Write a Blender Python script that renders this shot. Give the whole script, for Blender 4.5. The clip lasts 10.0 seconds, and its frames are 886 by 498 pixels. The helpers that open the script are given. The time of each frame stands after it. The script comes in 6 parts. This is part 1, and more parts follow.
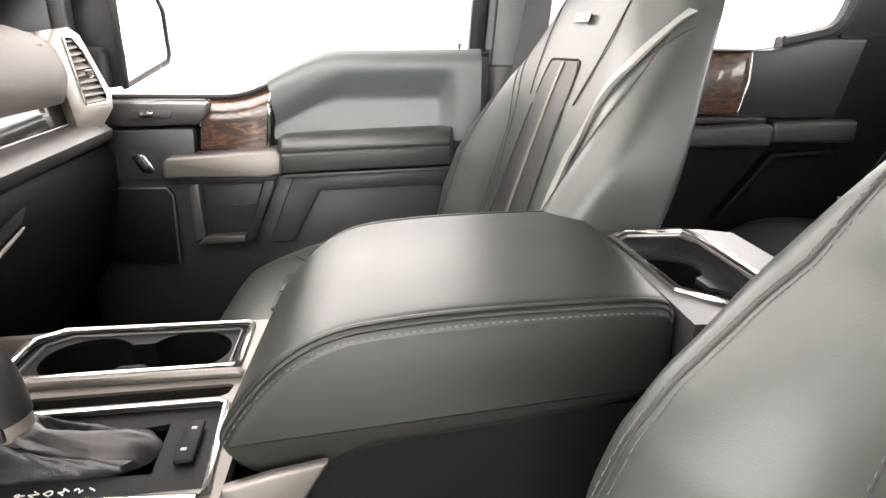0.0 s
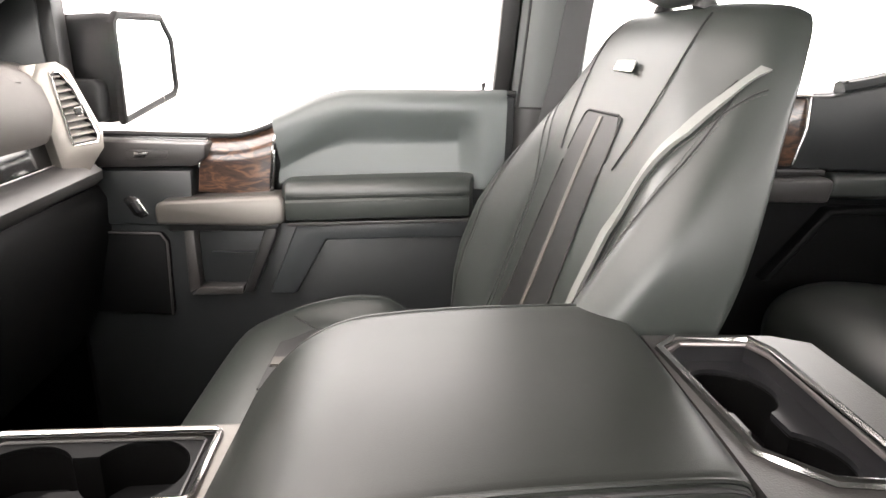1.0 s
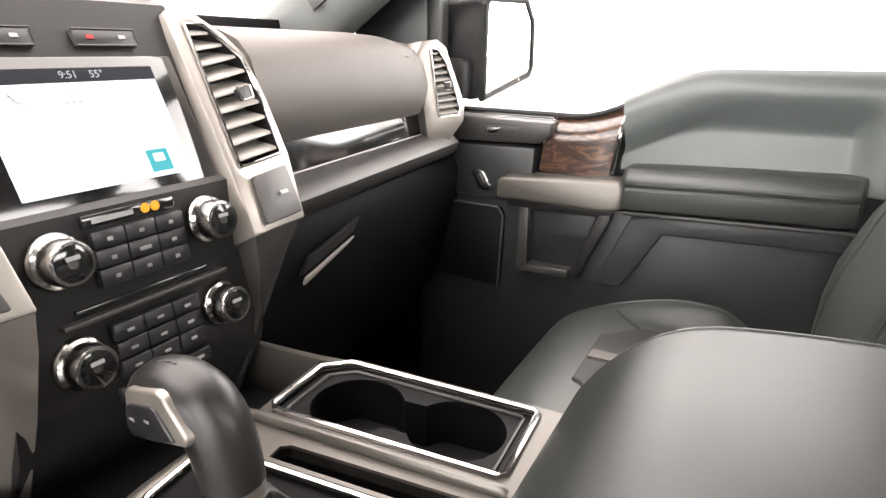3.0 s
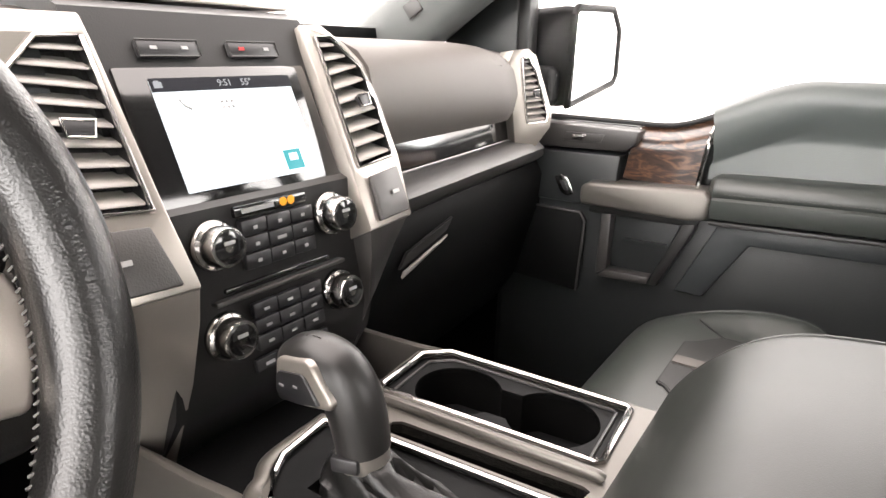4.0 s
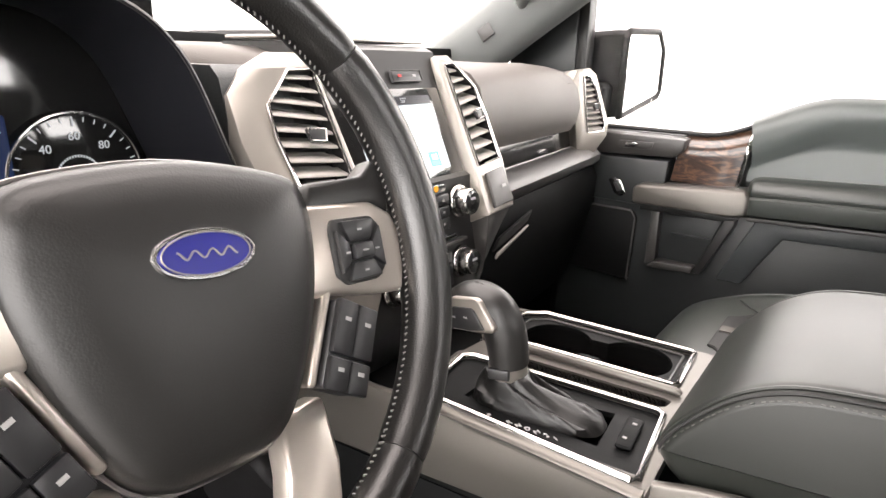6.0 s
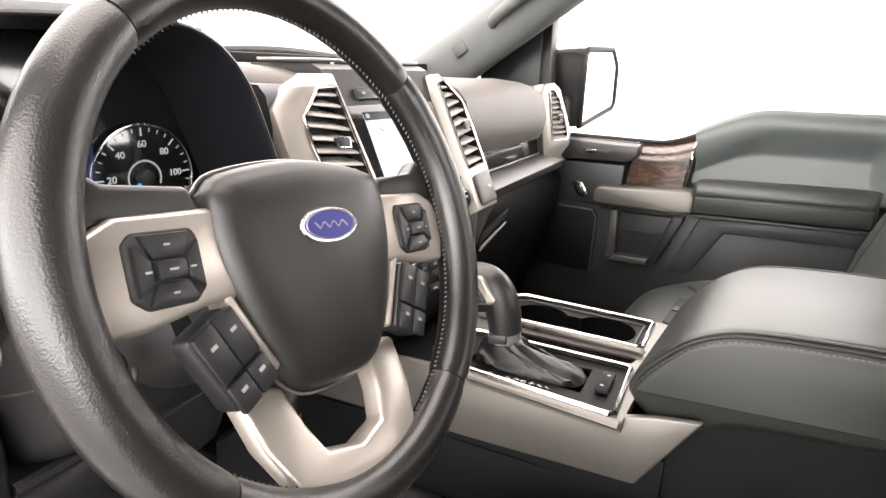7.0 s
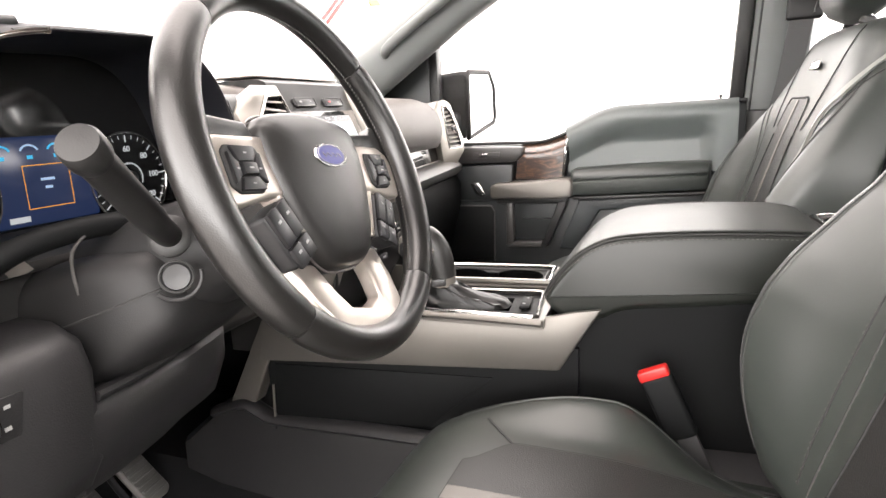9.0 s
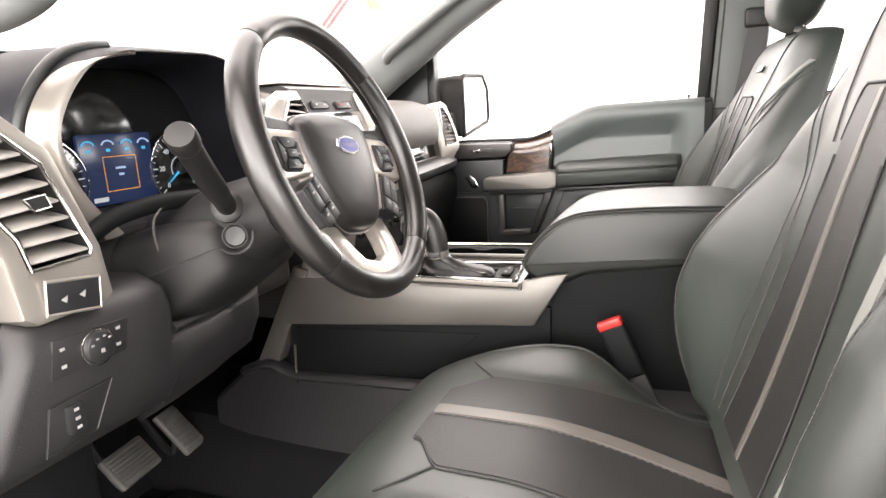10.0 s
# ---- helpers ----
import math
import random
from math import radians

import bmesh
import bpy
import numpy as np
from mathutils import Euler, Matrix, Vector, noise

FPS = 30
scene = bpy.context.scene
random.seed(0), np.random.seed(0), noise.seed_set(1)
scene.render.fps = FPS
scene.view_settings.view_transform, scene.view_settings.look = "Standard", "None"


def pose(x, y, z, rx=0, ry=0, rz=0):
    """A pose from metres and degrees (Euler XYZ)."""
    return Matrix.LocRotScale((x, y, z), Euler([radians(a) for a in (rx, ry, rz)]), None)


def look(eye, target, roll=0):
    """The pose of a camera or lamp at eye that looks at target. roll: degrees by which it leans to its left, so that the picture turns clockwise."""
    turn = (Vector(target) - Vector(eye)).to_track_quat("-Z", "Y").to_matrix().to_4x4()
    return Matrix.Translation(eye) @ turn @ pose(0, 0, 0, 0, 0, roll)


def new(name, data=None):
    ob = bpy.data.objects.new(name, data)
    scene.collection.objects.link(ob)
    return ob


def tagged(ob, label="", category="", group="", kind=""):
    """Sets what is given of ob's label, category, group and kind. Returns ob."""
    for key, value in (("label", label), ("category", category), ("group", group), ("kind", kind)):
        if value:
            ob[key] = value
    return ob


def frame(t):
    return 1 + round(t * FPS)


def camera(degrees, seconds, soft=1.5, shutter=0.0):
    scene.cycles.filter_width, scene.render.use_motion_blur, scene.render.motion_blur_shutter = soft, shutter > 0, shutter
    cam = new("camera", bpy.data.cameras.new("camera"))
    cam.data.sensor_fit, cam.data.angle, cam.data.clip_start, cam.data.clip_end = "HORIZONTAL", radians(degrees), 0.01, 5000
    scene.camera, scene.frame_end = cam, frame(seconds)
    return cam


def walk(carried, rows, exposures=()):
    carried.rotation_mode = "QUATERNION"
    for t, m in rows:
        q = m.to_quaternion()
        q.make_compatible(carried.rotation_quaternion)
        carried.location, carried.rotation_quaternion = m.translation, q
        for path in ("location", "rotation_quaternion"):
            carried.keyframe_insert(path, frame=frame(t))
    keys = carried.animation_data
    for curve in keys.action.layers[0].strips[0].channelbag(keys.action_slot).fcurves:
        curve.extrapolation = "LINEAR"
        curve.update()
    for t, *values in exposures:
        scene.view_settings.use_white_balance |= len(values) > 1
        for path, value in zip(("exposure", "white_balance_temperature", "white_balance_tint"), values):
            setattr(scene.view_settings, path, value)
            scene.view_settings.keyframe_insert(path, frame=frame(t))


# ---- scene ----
cam = camera(72.2, 10.0)
PATH = [
    (0, (0.104, -0.482, 0.85), (0.25, 1.403, 0.197), 0.6),
    (0.5, (0.104, -0.406, 0.87), (0.259, 1.487, 0.245), 1.1),
    (1, (0.125, -0.348, 0.883), (0.194, 1.559, 0.286), 1.6),
    (1.5, (0.13, -0.313, 0.88), (-0.038, 1.589, 0.284), 2.2),
    (2, (0.116, -0.289, 0.863), (-0.367, 1.552, 0.248), 1.7),
    (2.5, (0.096, -0.29, 0.857), (-0.64, 1.456, 0.217), 1.3),
    (3, (0.08, -0.304, 0.855), (-0.807, 1.371, 0.217), 1.2),
    (4.5, (0.065, -0.399, 0.869), (-1.057, 1.131, 0.237), 2.1),
    (5, (0.068, -0.448, 0.874), (-1.096, 1.051, 0.243), 2.4),
    (5.5, (0.073, -0.509, 0.878), (-1.088, 0.991, 0.243), 2.4),
    (5.7, (0.077, -0.531, 0.88), (-1.075, 0.977, 0.249), 2.1),
    (6.8, (0.088, -0.679, 0.887), (-0.919, 0.955, 0.323), 2.1),
    (7, (0.103, -0.704, 0.894), (-0.899, 0.927, 0.314), 2.1),
    (7.5, (0.113, -0.763, 0.887), (-0.809, 0.926, 0.339), 1.2),
    (8, (0.116, -0.815, 0.865), (-0.727, 0.923, 0.348), -0.4),
    (8.5, (0.129, -0.848, 0.834), (-0.638, 0.939, 0.365), -2.0),
    (9, (0.141, -0.907, 0.826), (-0.574, 0.909, 0.393), -2.7),
    (9.5, (0.182, -0.984, 0.832), (-0.525, 0.84, 0.419), -2.6),
    (10, (0.216, -1.068, 0.823), (-0.506, 0.747, 0.393), -3.2),
]
walk(cam, [(t, look(eye, target, roll)) for t, eye, target, roll in PATH], [(0, 0.0), (2, 0.0), (3, -0.08), (4.5, -0.2), (5.7, -0.25), (7, -0.22), (8.5, -0.18), (10, -0.12)])

# world: a white photo hall, lit mostly from above
world = bpy.data.worlds.new("hall_light")
scene.world = world
world.use_nodes = True
WN, WK = world.node_tree.nodes, world.node_tree.links
WB = WN["Background"]
w_co, w_sep, w_map = WN.new("ShaderNodeTexCoord"), WN.new("ShaderNodeSeparateXYZ"), WN.new("ShaderNodeMapRange")
w_map.inputs["From Min"].default_value, w_map.inputs["From Max"].default_value = 0.0, 0.55
w_map.inputs["To Min"].default_value, w_map.inputs["To Max"].default_value = 12.4, 1.6
WK.new(w_co.outputs["Generated"], w_sep.inputs[0])
WK.new(w_sep.outputs["Z"], w_map.inputs["Value"])
# somewhat brighter before the windscreen and at the open driver's door
w_front, w_side = WN.new("ShaderNodeMapRange"), WN.new("ShaderNodeMapRange")
w_front.inputs["From Min"].default_value, w_front.inputs["From Max"].default_value = -1.0, 1.0
w_front.inputs["To Min"].default_value, w_front.inputs["To Max"].default_value = 7.5, 6.0
w_side.inputs["From Min"].default_value, w_side.inputs["From Max"].default_value = -1.0, 1.0
w_side.inputs["To Min"].default_value, w_side.inputs["To Max"].default_value = 3.6, 0.8
w_add, w_sum = WN.new("ShaderNodeMath"), WN.new("ShaderNodeMath")
WK.new(w_sep.outputs["X"], w_front.inputs["Value"])
WK.new(w_sep.outputs["Y"], w_side.inputs["Value"])
WK.new(w_front.outputs[0], w_add.inputs[0])
WK.new(w_side.outputs[0], w_add.inputs[1])
WK.new(w_map.outputs[0], w_sum.inputs[0])
WK.new(w_add.outputs[0], w_sum.inputs[1])
WK.new(w_sum.outputs[0], WB.inputs["Strength"])
w_mix = WN.new("ShaderNodeMix")
w_mix.data_type = "RGBA"
w_mix.inputs[6].default_value, w_mix.inputs[7].default_value = (1.0, 0.972, 0.950, 1), (1.0, 0.885, 0.84, 1)
WK.new(w_sep.outputs["Z"], w_mix.inputs[0])
WK.new(w_mix.outputs[2], WB.inputs["Color"])

# ---- mesh tools ----
def thing(name, loc=(0, 0, 0), label="", category="", group="", kind="", m=None):
    ob = new(name)
    ob.empty_display_size = 0.05
    ob.matrix_basis = m if m else Matrix.Translation(loc)
    return tagged(ob, label, category, group, kind)


def finish(name, bm, mat, angle=40):
    me = bpy.data.meshes.new(name)
    bmesh.ops.recalc_face_normals(bm, faces=bm.faces[:])
    bm.to_mesh(me)
    bm.free()
    for p in me.polygons:
        p.use_smooth = True
    me.set_sharp_from_angle(angle=radians(angle))
    me.materials.append(mat)
    return new(name, me)


def part(name, bm, mat, parent, label="", angle=40, local=False):
    """One mesh object under a thing (or under a part). Coordinates are of the world unless local."""
    ob = finish(name, bm, mat, angle)
    ob.parent = parent
    if parent.type == "EMPTY" and not local:
        ob.matrix_parent_inverse = parent.matrix_basis.inverted()
    return tagged(ob, label)


def solid(name, bm, mat, label, category, kind="", group="", angle=40):
    return tagged(finish(name, bm, mat, angle), label, category, group, kind)


def bevelled(bm, offset, seg=2, angle=25):
    if offset > 0:
        bm.normal_update()
        edges = [e for e in bm.edges if e.is_manifold and e.calc_face_angle(0) > radians(angle)]
        bmesh.ops.bevel(bm, geom=edges, offset=offset, segments=seg, profile=0.5, affect="EDGES", clamp_overlap=True)
    return bm


def box(c, s, bevel=0.003, seg=2, rot=None):
    bm = bmesh.new()
    bmesh.ops.create_cube(bm, size=1)
    bmesh.ops.scale(bm, vec=s, verts=bm.verts)
    bevelled(bm, bevel, seg)
    m = Matrix.Translation(c)
    if rot is not None:
        m = m @ (rot if isinstance(rot, Matrix) else Euler([radians(a) for a in rot]).to_matrix().to_4x4())
    bmesh.ops.transform(bm, matrix=m, verts=bm.verts)
    return bm


def prism(pts, vec, bevel=0.003, seg=2):
    """A flat outline of 3D points pushed along vec."""
    bm = bmesh.new()
    vec = Vector(vec)
    a = [bm.verts.new(Vector(p)) for p in pts]
    b = [bm.verts.new(Vector(p) + vec) for p in pts]
    n = len(pts)
    bm.faces.new(a)
    bm.faces.new(b[::-1])
    for i in range(n):
        bm.faces.new((a[i], b[i], b[(i + 1) % n], a[(i + 1) % n]))
    bmesh.ops.recalc_face_normals(bm, faces=bm.faces[:])
    return bevelled(bm, bevel, seg)


def loft(rings, closed=True, caps=True):
    bm = bmesh.new()
    vs = [[bm.verts.new(Vector(p)) for p in ring] for ring in rings]
    n = len(vs[0])
    for a, b in zip(vs[:-1], vs[1:]):
        for i in range(n if closed else n - 1):
            j = (i + 1) % n
            bm.faces.new((a[i], a[j], b[j], b[i]))
    if caps and closed:
        bm.faces.new(vs[0][::-1])
        bm.faces.new(vs[-1])
    return bm


def along_y(profiles):
    """A solid through outlines of (x, z), each at its y; all outlines have the same number of points."""
    return loft([[(x, y, z) for x, z in prof] for y, prof in profiles])


def along_x(profiles):
    return loft([[(x, y, z) for y, z in prof] for x, prof in profiles])


def tube(path, r, n=10, closed=False, squash=None):
    """A round bar along a path; r: a radius or one for each point."""
    path = [Vector(p) for p in path]
    k = len(path)
    rs = r if isinstance(r, (list, tuple)) else [r] * k
    rings, side = [], None
    for i, p in enumerate(path):
        if closed:
            d = (path[(i + 1) % k] - path[i - 1]).normalized()
        else:
            d = (path[min(i + 1, k - 1)] - path[max(i - 1, 0)]).normalized()
        if side is None:
            side = d.orthogonal().normalized()
            if abs(d.z) < 0.95:
                side = d.cross(Vector((0, 0, 1))).normalized()
        side = (side - d * side.dot(d)).normalized()
        up = side.cross(d)
        w = squash if squash else 1.0
        rings.append([p + rs[i] * (math.cos(a) * side + w * math.sin(a) * up) for a in [2 * math.pi * j / n for j in range(n)]])
    if closed:
        rings.append(rings[0])
    bm = loft(rings, True, not closed)
    if closed:
        bmesh.ops.remove_doubles(bm, verts=bm.verts, dist=1e-6)
    return bm


def lathe(c, axis, prof, n=32):
    """A turned body: prof of (radius, height along axis)."""
    axis = Vector(axis).normalized()
    u = axis.orthogonal().normalized()
    v = axis.cross(u)
    c = Vector(c)
    return loft([[c + axis * h + max(r, 1e-4) * (math.cos(a) * u + math.sin(a) * v) for a in [2 * math.pi * j / n for j in range(n)]] for r, h in prof])


def joined(*bms):
    out = bmesh.new()
    for b in bms:
        me = bpy.data.meshes.new("tmp")
        b.to_mesh(me)
        out.from_mesh(me)
        bpy.data.meshes.remove(me)
        b.free()
    return out


def moved(bm, m):
    bmesh.ops.transform(bm, matrix=m, verts=bm.verts)
    return bm


def curve_pts(pts, n=8):
    """A smooth line through the points (Catmull-Rom)."""
    pts = [Vector(p) for p in pts]
    q = [2 * pts[0] - pts[1]] + pts + [2 * pts[-1] - pts[-2]]
    out = []
    for i in range(1, len(q) - 2):
        a, b, c, d = q[i - 1 : i + 3]
        for j in range(n):
            t = j / n
            out.append(0.5 * (2 * b + (c - a) * t + (2 * a - 5 * b + 4 * c - d) * t * t + (3 * b - a - 3 * c + d) * t**3))
    return out + [pts[-1]]


def smooth01(a, b, x):
    t = min(1, max(0, (x - a) / (b - a)))
    return t * t * (3 - 2 * t)


def sheet(fn, us, vs, thick):
    """A skin over fn(u, v), given thickness along its normals (inwards)."""
    bm = bmesh.new()
    grid = [[bm.verts.new(fn(u, v)) for v in vs] for u in us]
    for i in range(len(us) - 1):
        for j in range(len(vs) - 1):
            bm.faces.new((grid[i][j], grid[i + 1][j], grid[i + 1][j + 1], grid[i][j + 1]))
    bm.normal_update()
    bmesh.ops.solidify(bm, geom=bm.faces[:], thickness=thick)
    return bm


def steps(a, b, n):
    return [a + (b - a) * i / n for i in range(n + 1)]


def stitches(path, every, length, r):
    """Single stitches along a line, joined."""
    path = [Vector(p) for p in path]
    bms, left = [], 0.0
    for a, b in zip(path[:-1], path[1:]):
        d, t = (b - a).length, left
        while t + length < d:
            u = (b - a).normalized()
            bms.append(tube([a + u * t, a + u * (t + length)], r, 5))
            t += every
        left = max(0.0, t - d)
    return joined(*bms) if bms else bmesh.new()


def words(name, text, size, m, mat, parent, local=False, align="CENTER", depth=0.0004):
    cu = bpy.data.curves.new(name, "FONT")
    cu.body, cu.size, cu.align_x, cu.align_y, cu.extrude = text, size, align, "CENTER", depth
    ob = bpy.data.objects.new(name, cu)
    scene.collection.objects.link(ob)
    me = bpy.data.meshes.new_from_object(ob)
    scene.collection.objects.unlink(ob)
    bpy.data.objects.remove(ob)
    me.transform(m)
    me.materials.clear()
    me.materials.append(mat)
    o = new(name, me)
    o.parent = parent
    if parent.type == "EMPTY" and not local:
        o.matrix_parent_inverse = parent.matrix_basis.inverted()
    return o


def facing(c, normal, up=(0, 0, 1)):
    """A frame at c: z along normal, y as near to up as can be."""
    z = Vector(normal).normalized()
    x = Vector(up).cross(z).normalized()
    y = z.cross(x)
    return Matrix.Translation(c) @ Matrix((x, y, z)).transposed().to_4x4()


# ---- materials ----
def mat(name, colour, rough=0.5, metal=0.0, bump=0.0, scale=200.0, vary=0.12, stain=0.15, coat=0.0, spec=0.5, kind="noise", stretch=(1, 1, 1)):
    """A surface with variation at two scales, and fine relief."""
    m = bpy.data.materials.new(name)
    m.use_nodes = True
    nt = m.node_tree
    N, K = nt.nodes, nt.links
    b = N["Principled BSDF"]
    b.inputs["Metallic"].default_value = metal
    b.inputs["Specular IOR Level"].default_value = spec
    b.inputs["Coat Weight"].default_value = coat
    b.inputs["Coat Roughness"].default_value = 0.08
    co = N.new("ShaderNodeTexCoord")
    mp = N.new("ShaderNodeMapping")
    mp.inputs["Scale"].default_value = stretch
    K.new(co.outputs["Object"], mp.inputs["Vector"])
    big = N.new("ShaderNodeTexNoise")
    big.inputs["Scale"].default_value, big.inputs["Detail"].default_value = 7.0, 4.0
    K.new(mp.outputs[0], big.inputs["Vector"])
    if kind == "voronoi":
        fine = N.new("ShaderNodeTexVoronoi")
        fine.feature = "SMOOTH_F1"
        out = fine.outputs["Distance"]
    else:
        fine = N.new("ShaderNodeTexNoise")
        fine.inputs["Detail"].default_value = 3.0
        out = fine.outputs[0]
    fine.inputs["Scale"].default_value = scale
    K.new(mp.outputs[0], fine.inputs["Vector"])
    mix = N.new("ShaderNodeMix")
    mix.data_type = "RGBA"
    c = Vector(colour)
    mix.inputs[6].default_value = (*(c * (1 - vary)), 1)
    mix.inputs[7].default_value = (*(c * (1 + vary)), 1)
    K.new(big.outputs[0], mix.inputs[0])
    K.new(mix.outputs[2], b.inputs["Base Color"])
    rr = N.new("ShaderNodeMapRange")
    rr.inputs["To Min"].default_value, rr.inputs["To Max"].default_value = rough * (1 - stain), rough * (1 + stain)
    K.new(big.outputs[0], rr.inputs["Value"])
    K.new(rr.outputs[0], b.inputs["Roughness"])
    if bump > 0:
        bp = N.new("ShaderNodeBump")
        bp.inputs["Strength"].default_value, bp.inputs["Distance"].default_value = bump, 0.0006
        K.new(out, bp.inputs["Height"])
        K.new(bp.outputs[0], b.inputs["Normal"])
    return m


def glow(name, colour, strength):
    m = bpy.data.materials.new(name)
    m.use_nodes = True
    b = m.node_tree.nodes["Principled BSDF"]
    b.inputs["Base Color"].default_value = (0.01, 0.01, 0.012, 1)
    b.inputs["Emission Color"].default_value = (*colour, 1)
    b.inputs["Emission Strength"].default_value = strength
    b.inputs["Roughness"].default_value = 0.2
    return m


def glass(name, colour=(1, 1, 1), rough=0.0, mixed=0.975):
    """Thin clear glass: mostly straight through, some gloss."""
    m = bpy.data.materials.new(name)
    m.use_nodes = True
    nt = m.node_tree
    N, K = nt.nodes, nt.links
    N.remove(N["Principled BSDF"])
    tr, gl, mx = N.new("ShaderNodeBsdfTransparent"), N.new("ShaderNodeBsdfGlossy"), N.new("ShaderNodeMixShader")
    tr.inputs[0].default_value = (*colour, 1)
    gl.inputs["Roughness"].default_value = rough
    mx.inputs[0].default_value = 1 - mixed
    K.new(tr.outputs[0], mx.inputs[1])
    K.new(gl.outputs[0], mx.inputs[2])
    K.new(mx.outputs[0], N["Material Output"].inputs[0])
    return m


def walnut():
    m = bpy.data.materials.new("walnut_veneer")
    m.use_nodes = True
    nt = m.node_tree
    N, K = nt.nodes, nt.links
    b = N["Principled BSDF"]
    co, mp = N.new("ShaderNodeTexCoord"), N.new("ShaderNodeMapping")
    mp.inputs["Scale"].default_value = (17, 17, 58)
    K.new(co.outputs["Object"], mp.inputs["Vector"])
    n1, n2 = N.new("ShaderNodeTexNoise"), N.new("ShaderNodeTexNoise")
    n1.inputs["Scale"].default_value, n1.inputs["Detail"].default_value, n1.inputs["Distortion"].default_value = 1.4, 6, 1.6
    n2.inputs["Scale"].default_value, n2.inputs["Detail"].default_value = 60, 4
    K.new(mp.outputs[0], n1.inputs["Vector"])
    K.new(mp.outputs[0], n2.inputs["Vector"])
    ramp = N.new("ShaderNodeValToRGB")
    e = ramp.color_ramp.elements
    e[0].position, e[0].color = 0.38, (0.013, 0.0075, 0.0052, 1)
    e[1].position, e[1].color = 0.64, (0.120, 0.060, 0.034, 1)
    mid = e.new(0.5)
    mid.color = (0.045, 0.0225, 0.014, 1)
    K.new(n1.outputs[0], ramp.inputs[0])
    mx = N.new("ShaderNodeMix")
    mx.data_type, mx.blend_type = "RGBA", "MULTIPLY"
    mx.inputs[0].default_value = 0.35
    K.new(ramp.outputs[0], mx.inputs[6])
    K.new(n2.outputs[0], mx.inputs[7])
    K.new(mx.outputs[2], b.inputs["Base Color"])
    b.inputs["Roughness"].default_value = 0.32
    b.inputs["Coat Weight"].default_value = 0.5
    b.inputs["Coat Roughness"].default_value = 0.06
    return m


LEATHER = mat("black_leather", (0.0225, 0.0262, 0.0232), 0.41, bump=0.14, scale=1300, kind="voronoi", vary=0.15, spec=0.58)
LEATHER_LID = mat("lid_leather", (0.0108, 0.0122, 0.0104), 0.42, bump=0.10, scale=1300, kind="voronoi", vary=0.10, spec=0.42)
LEATHER_RIM = mat("rim_leather", (0.0085, 0.0080, 0.0076), 0.29, bump=0.24, scale=950, kind="voronoi", vary=0.15, spec=0.62)
LEATHER_SMOOTH = mat("smooth_black_leather", (0.0105, 0.0100, 0.0096), 0.38, bump=0.12, scale=1000, kind="voronoi", vary=0.12, spec=0.5)
# perforated leather, toned darker than LEATHER to stand for shade on the cushion
INSERT = mat("shaded_perforated_leather", (0.0130, 0.0132, 0.0126), 0.47, spec=0.38, bump=0.5, scale=700, kind="voronoi", vary=0.10)
CENTER_STRIPE = mat("brown_grey_stripe", (0.085, 0.077, 0.069), 0.45, bump=0.25, scale=900, kind="voronoi", vary=0.06)
# light tone that paints the sheen on the bolster crest
CREST_SHEEN = mat("crest_sheen_stripe", (0.16, 0.163, 0.152), 0.42, bump=0.25, scale=900, kind="voronoi", vary=0.06)
THREAD = mat("grey_thread", (0.060, 0.058, 0.055), 0.7, vary=0.1)
RIMTHREAD = mat("grey_rim_thread", (0.075, 0.072, 0.068), 0.7, vary=0.1)
SEAM = mat("dark_seam", (0.012, 0.012, 0.012), 0.7)
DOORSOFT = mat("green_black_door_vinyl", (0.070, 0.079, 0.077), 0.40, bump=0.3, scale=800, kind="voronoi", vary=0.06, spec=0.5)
SATIN_DARK = mat("dark_satin_metal", (0.17, 0.155, 0.15), 0.32, metal=0.6, vary=0.05)
MIRRORCASE = mat("mirror_case_plastic", (0.012, 0.012, 0.012), 0.6, bump=0.3, scale=700, vary=0.1, spec=0.12)
# black plastic, its tone lowered to hold the shade of footwell and lower console
LOWBOX = mat("shaded_black_plastic", (0.0042, 0.0045, 0.0047), 0.55, bump=0.2, scale=900, kind="voronoi", vary=0.1, spec=0.10)
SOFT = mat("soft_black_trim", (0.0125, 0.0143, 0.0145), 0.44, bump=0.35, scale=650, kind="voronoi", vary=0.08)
# lighter copy of SOFT: the lower door's sheen is put into the colour
DOORLOW = mat("sheen_blue_black_door_vinyl", (0.0265, 0.0300, 0.0310), 0.42, bump=0.3, scale=800, kind="voronoi", vary=0.06, spec=0.5)
BOOT = mat("creased_boot_leather", (0.0045, 0.0043, 0.0042), 0.34, bump=0.2, scale=800, kind="voronoi", vary=0.15, spec=0.35)
SOFT_TOP = mat("dash_pad_vinyl", (0.078, 0.070, 0.064), 0.55, bump=0.3, scale=800, kind="voronoi", vary=0.08, spec=0.3)
HOOD = mat("hood_vinyl", (0.0190, 0.0195, 0.0250), 0.50, bump=0.25, scale=800, kind="voronoi", vary=0.08)
PLASTIC = mat("black_plastic", (0.0125, 0.0122, 0.012), 0.42, bump=0.15, scale=800, kind="voronoi", vary=0.1, spec=0.35)
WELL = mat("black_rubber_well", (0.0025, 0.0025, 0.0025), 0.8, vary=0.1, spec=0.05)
BASETRIM = mat("grey_black_base_trim", (0.0130, 0.0126, 0.0132), 0.46, bump=0.3, scale=700, kind="voronoi", vary=0.08, spec=0.38)
COLUMN = mat("column_plastic", (0.0100, 0.0098, 0.0100), 0.52, bump=0.2, scale=900, kind="voronoi", vary=0.1, spec=0.25)
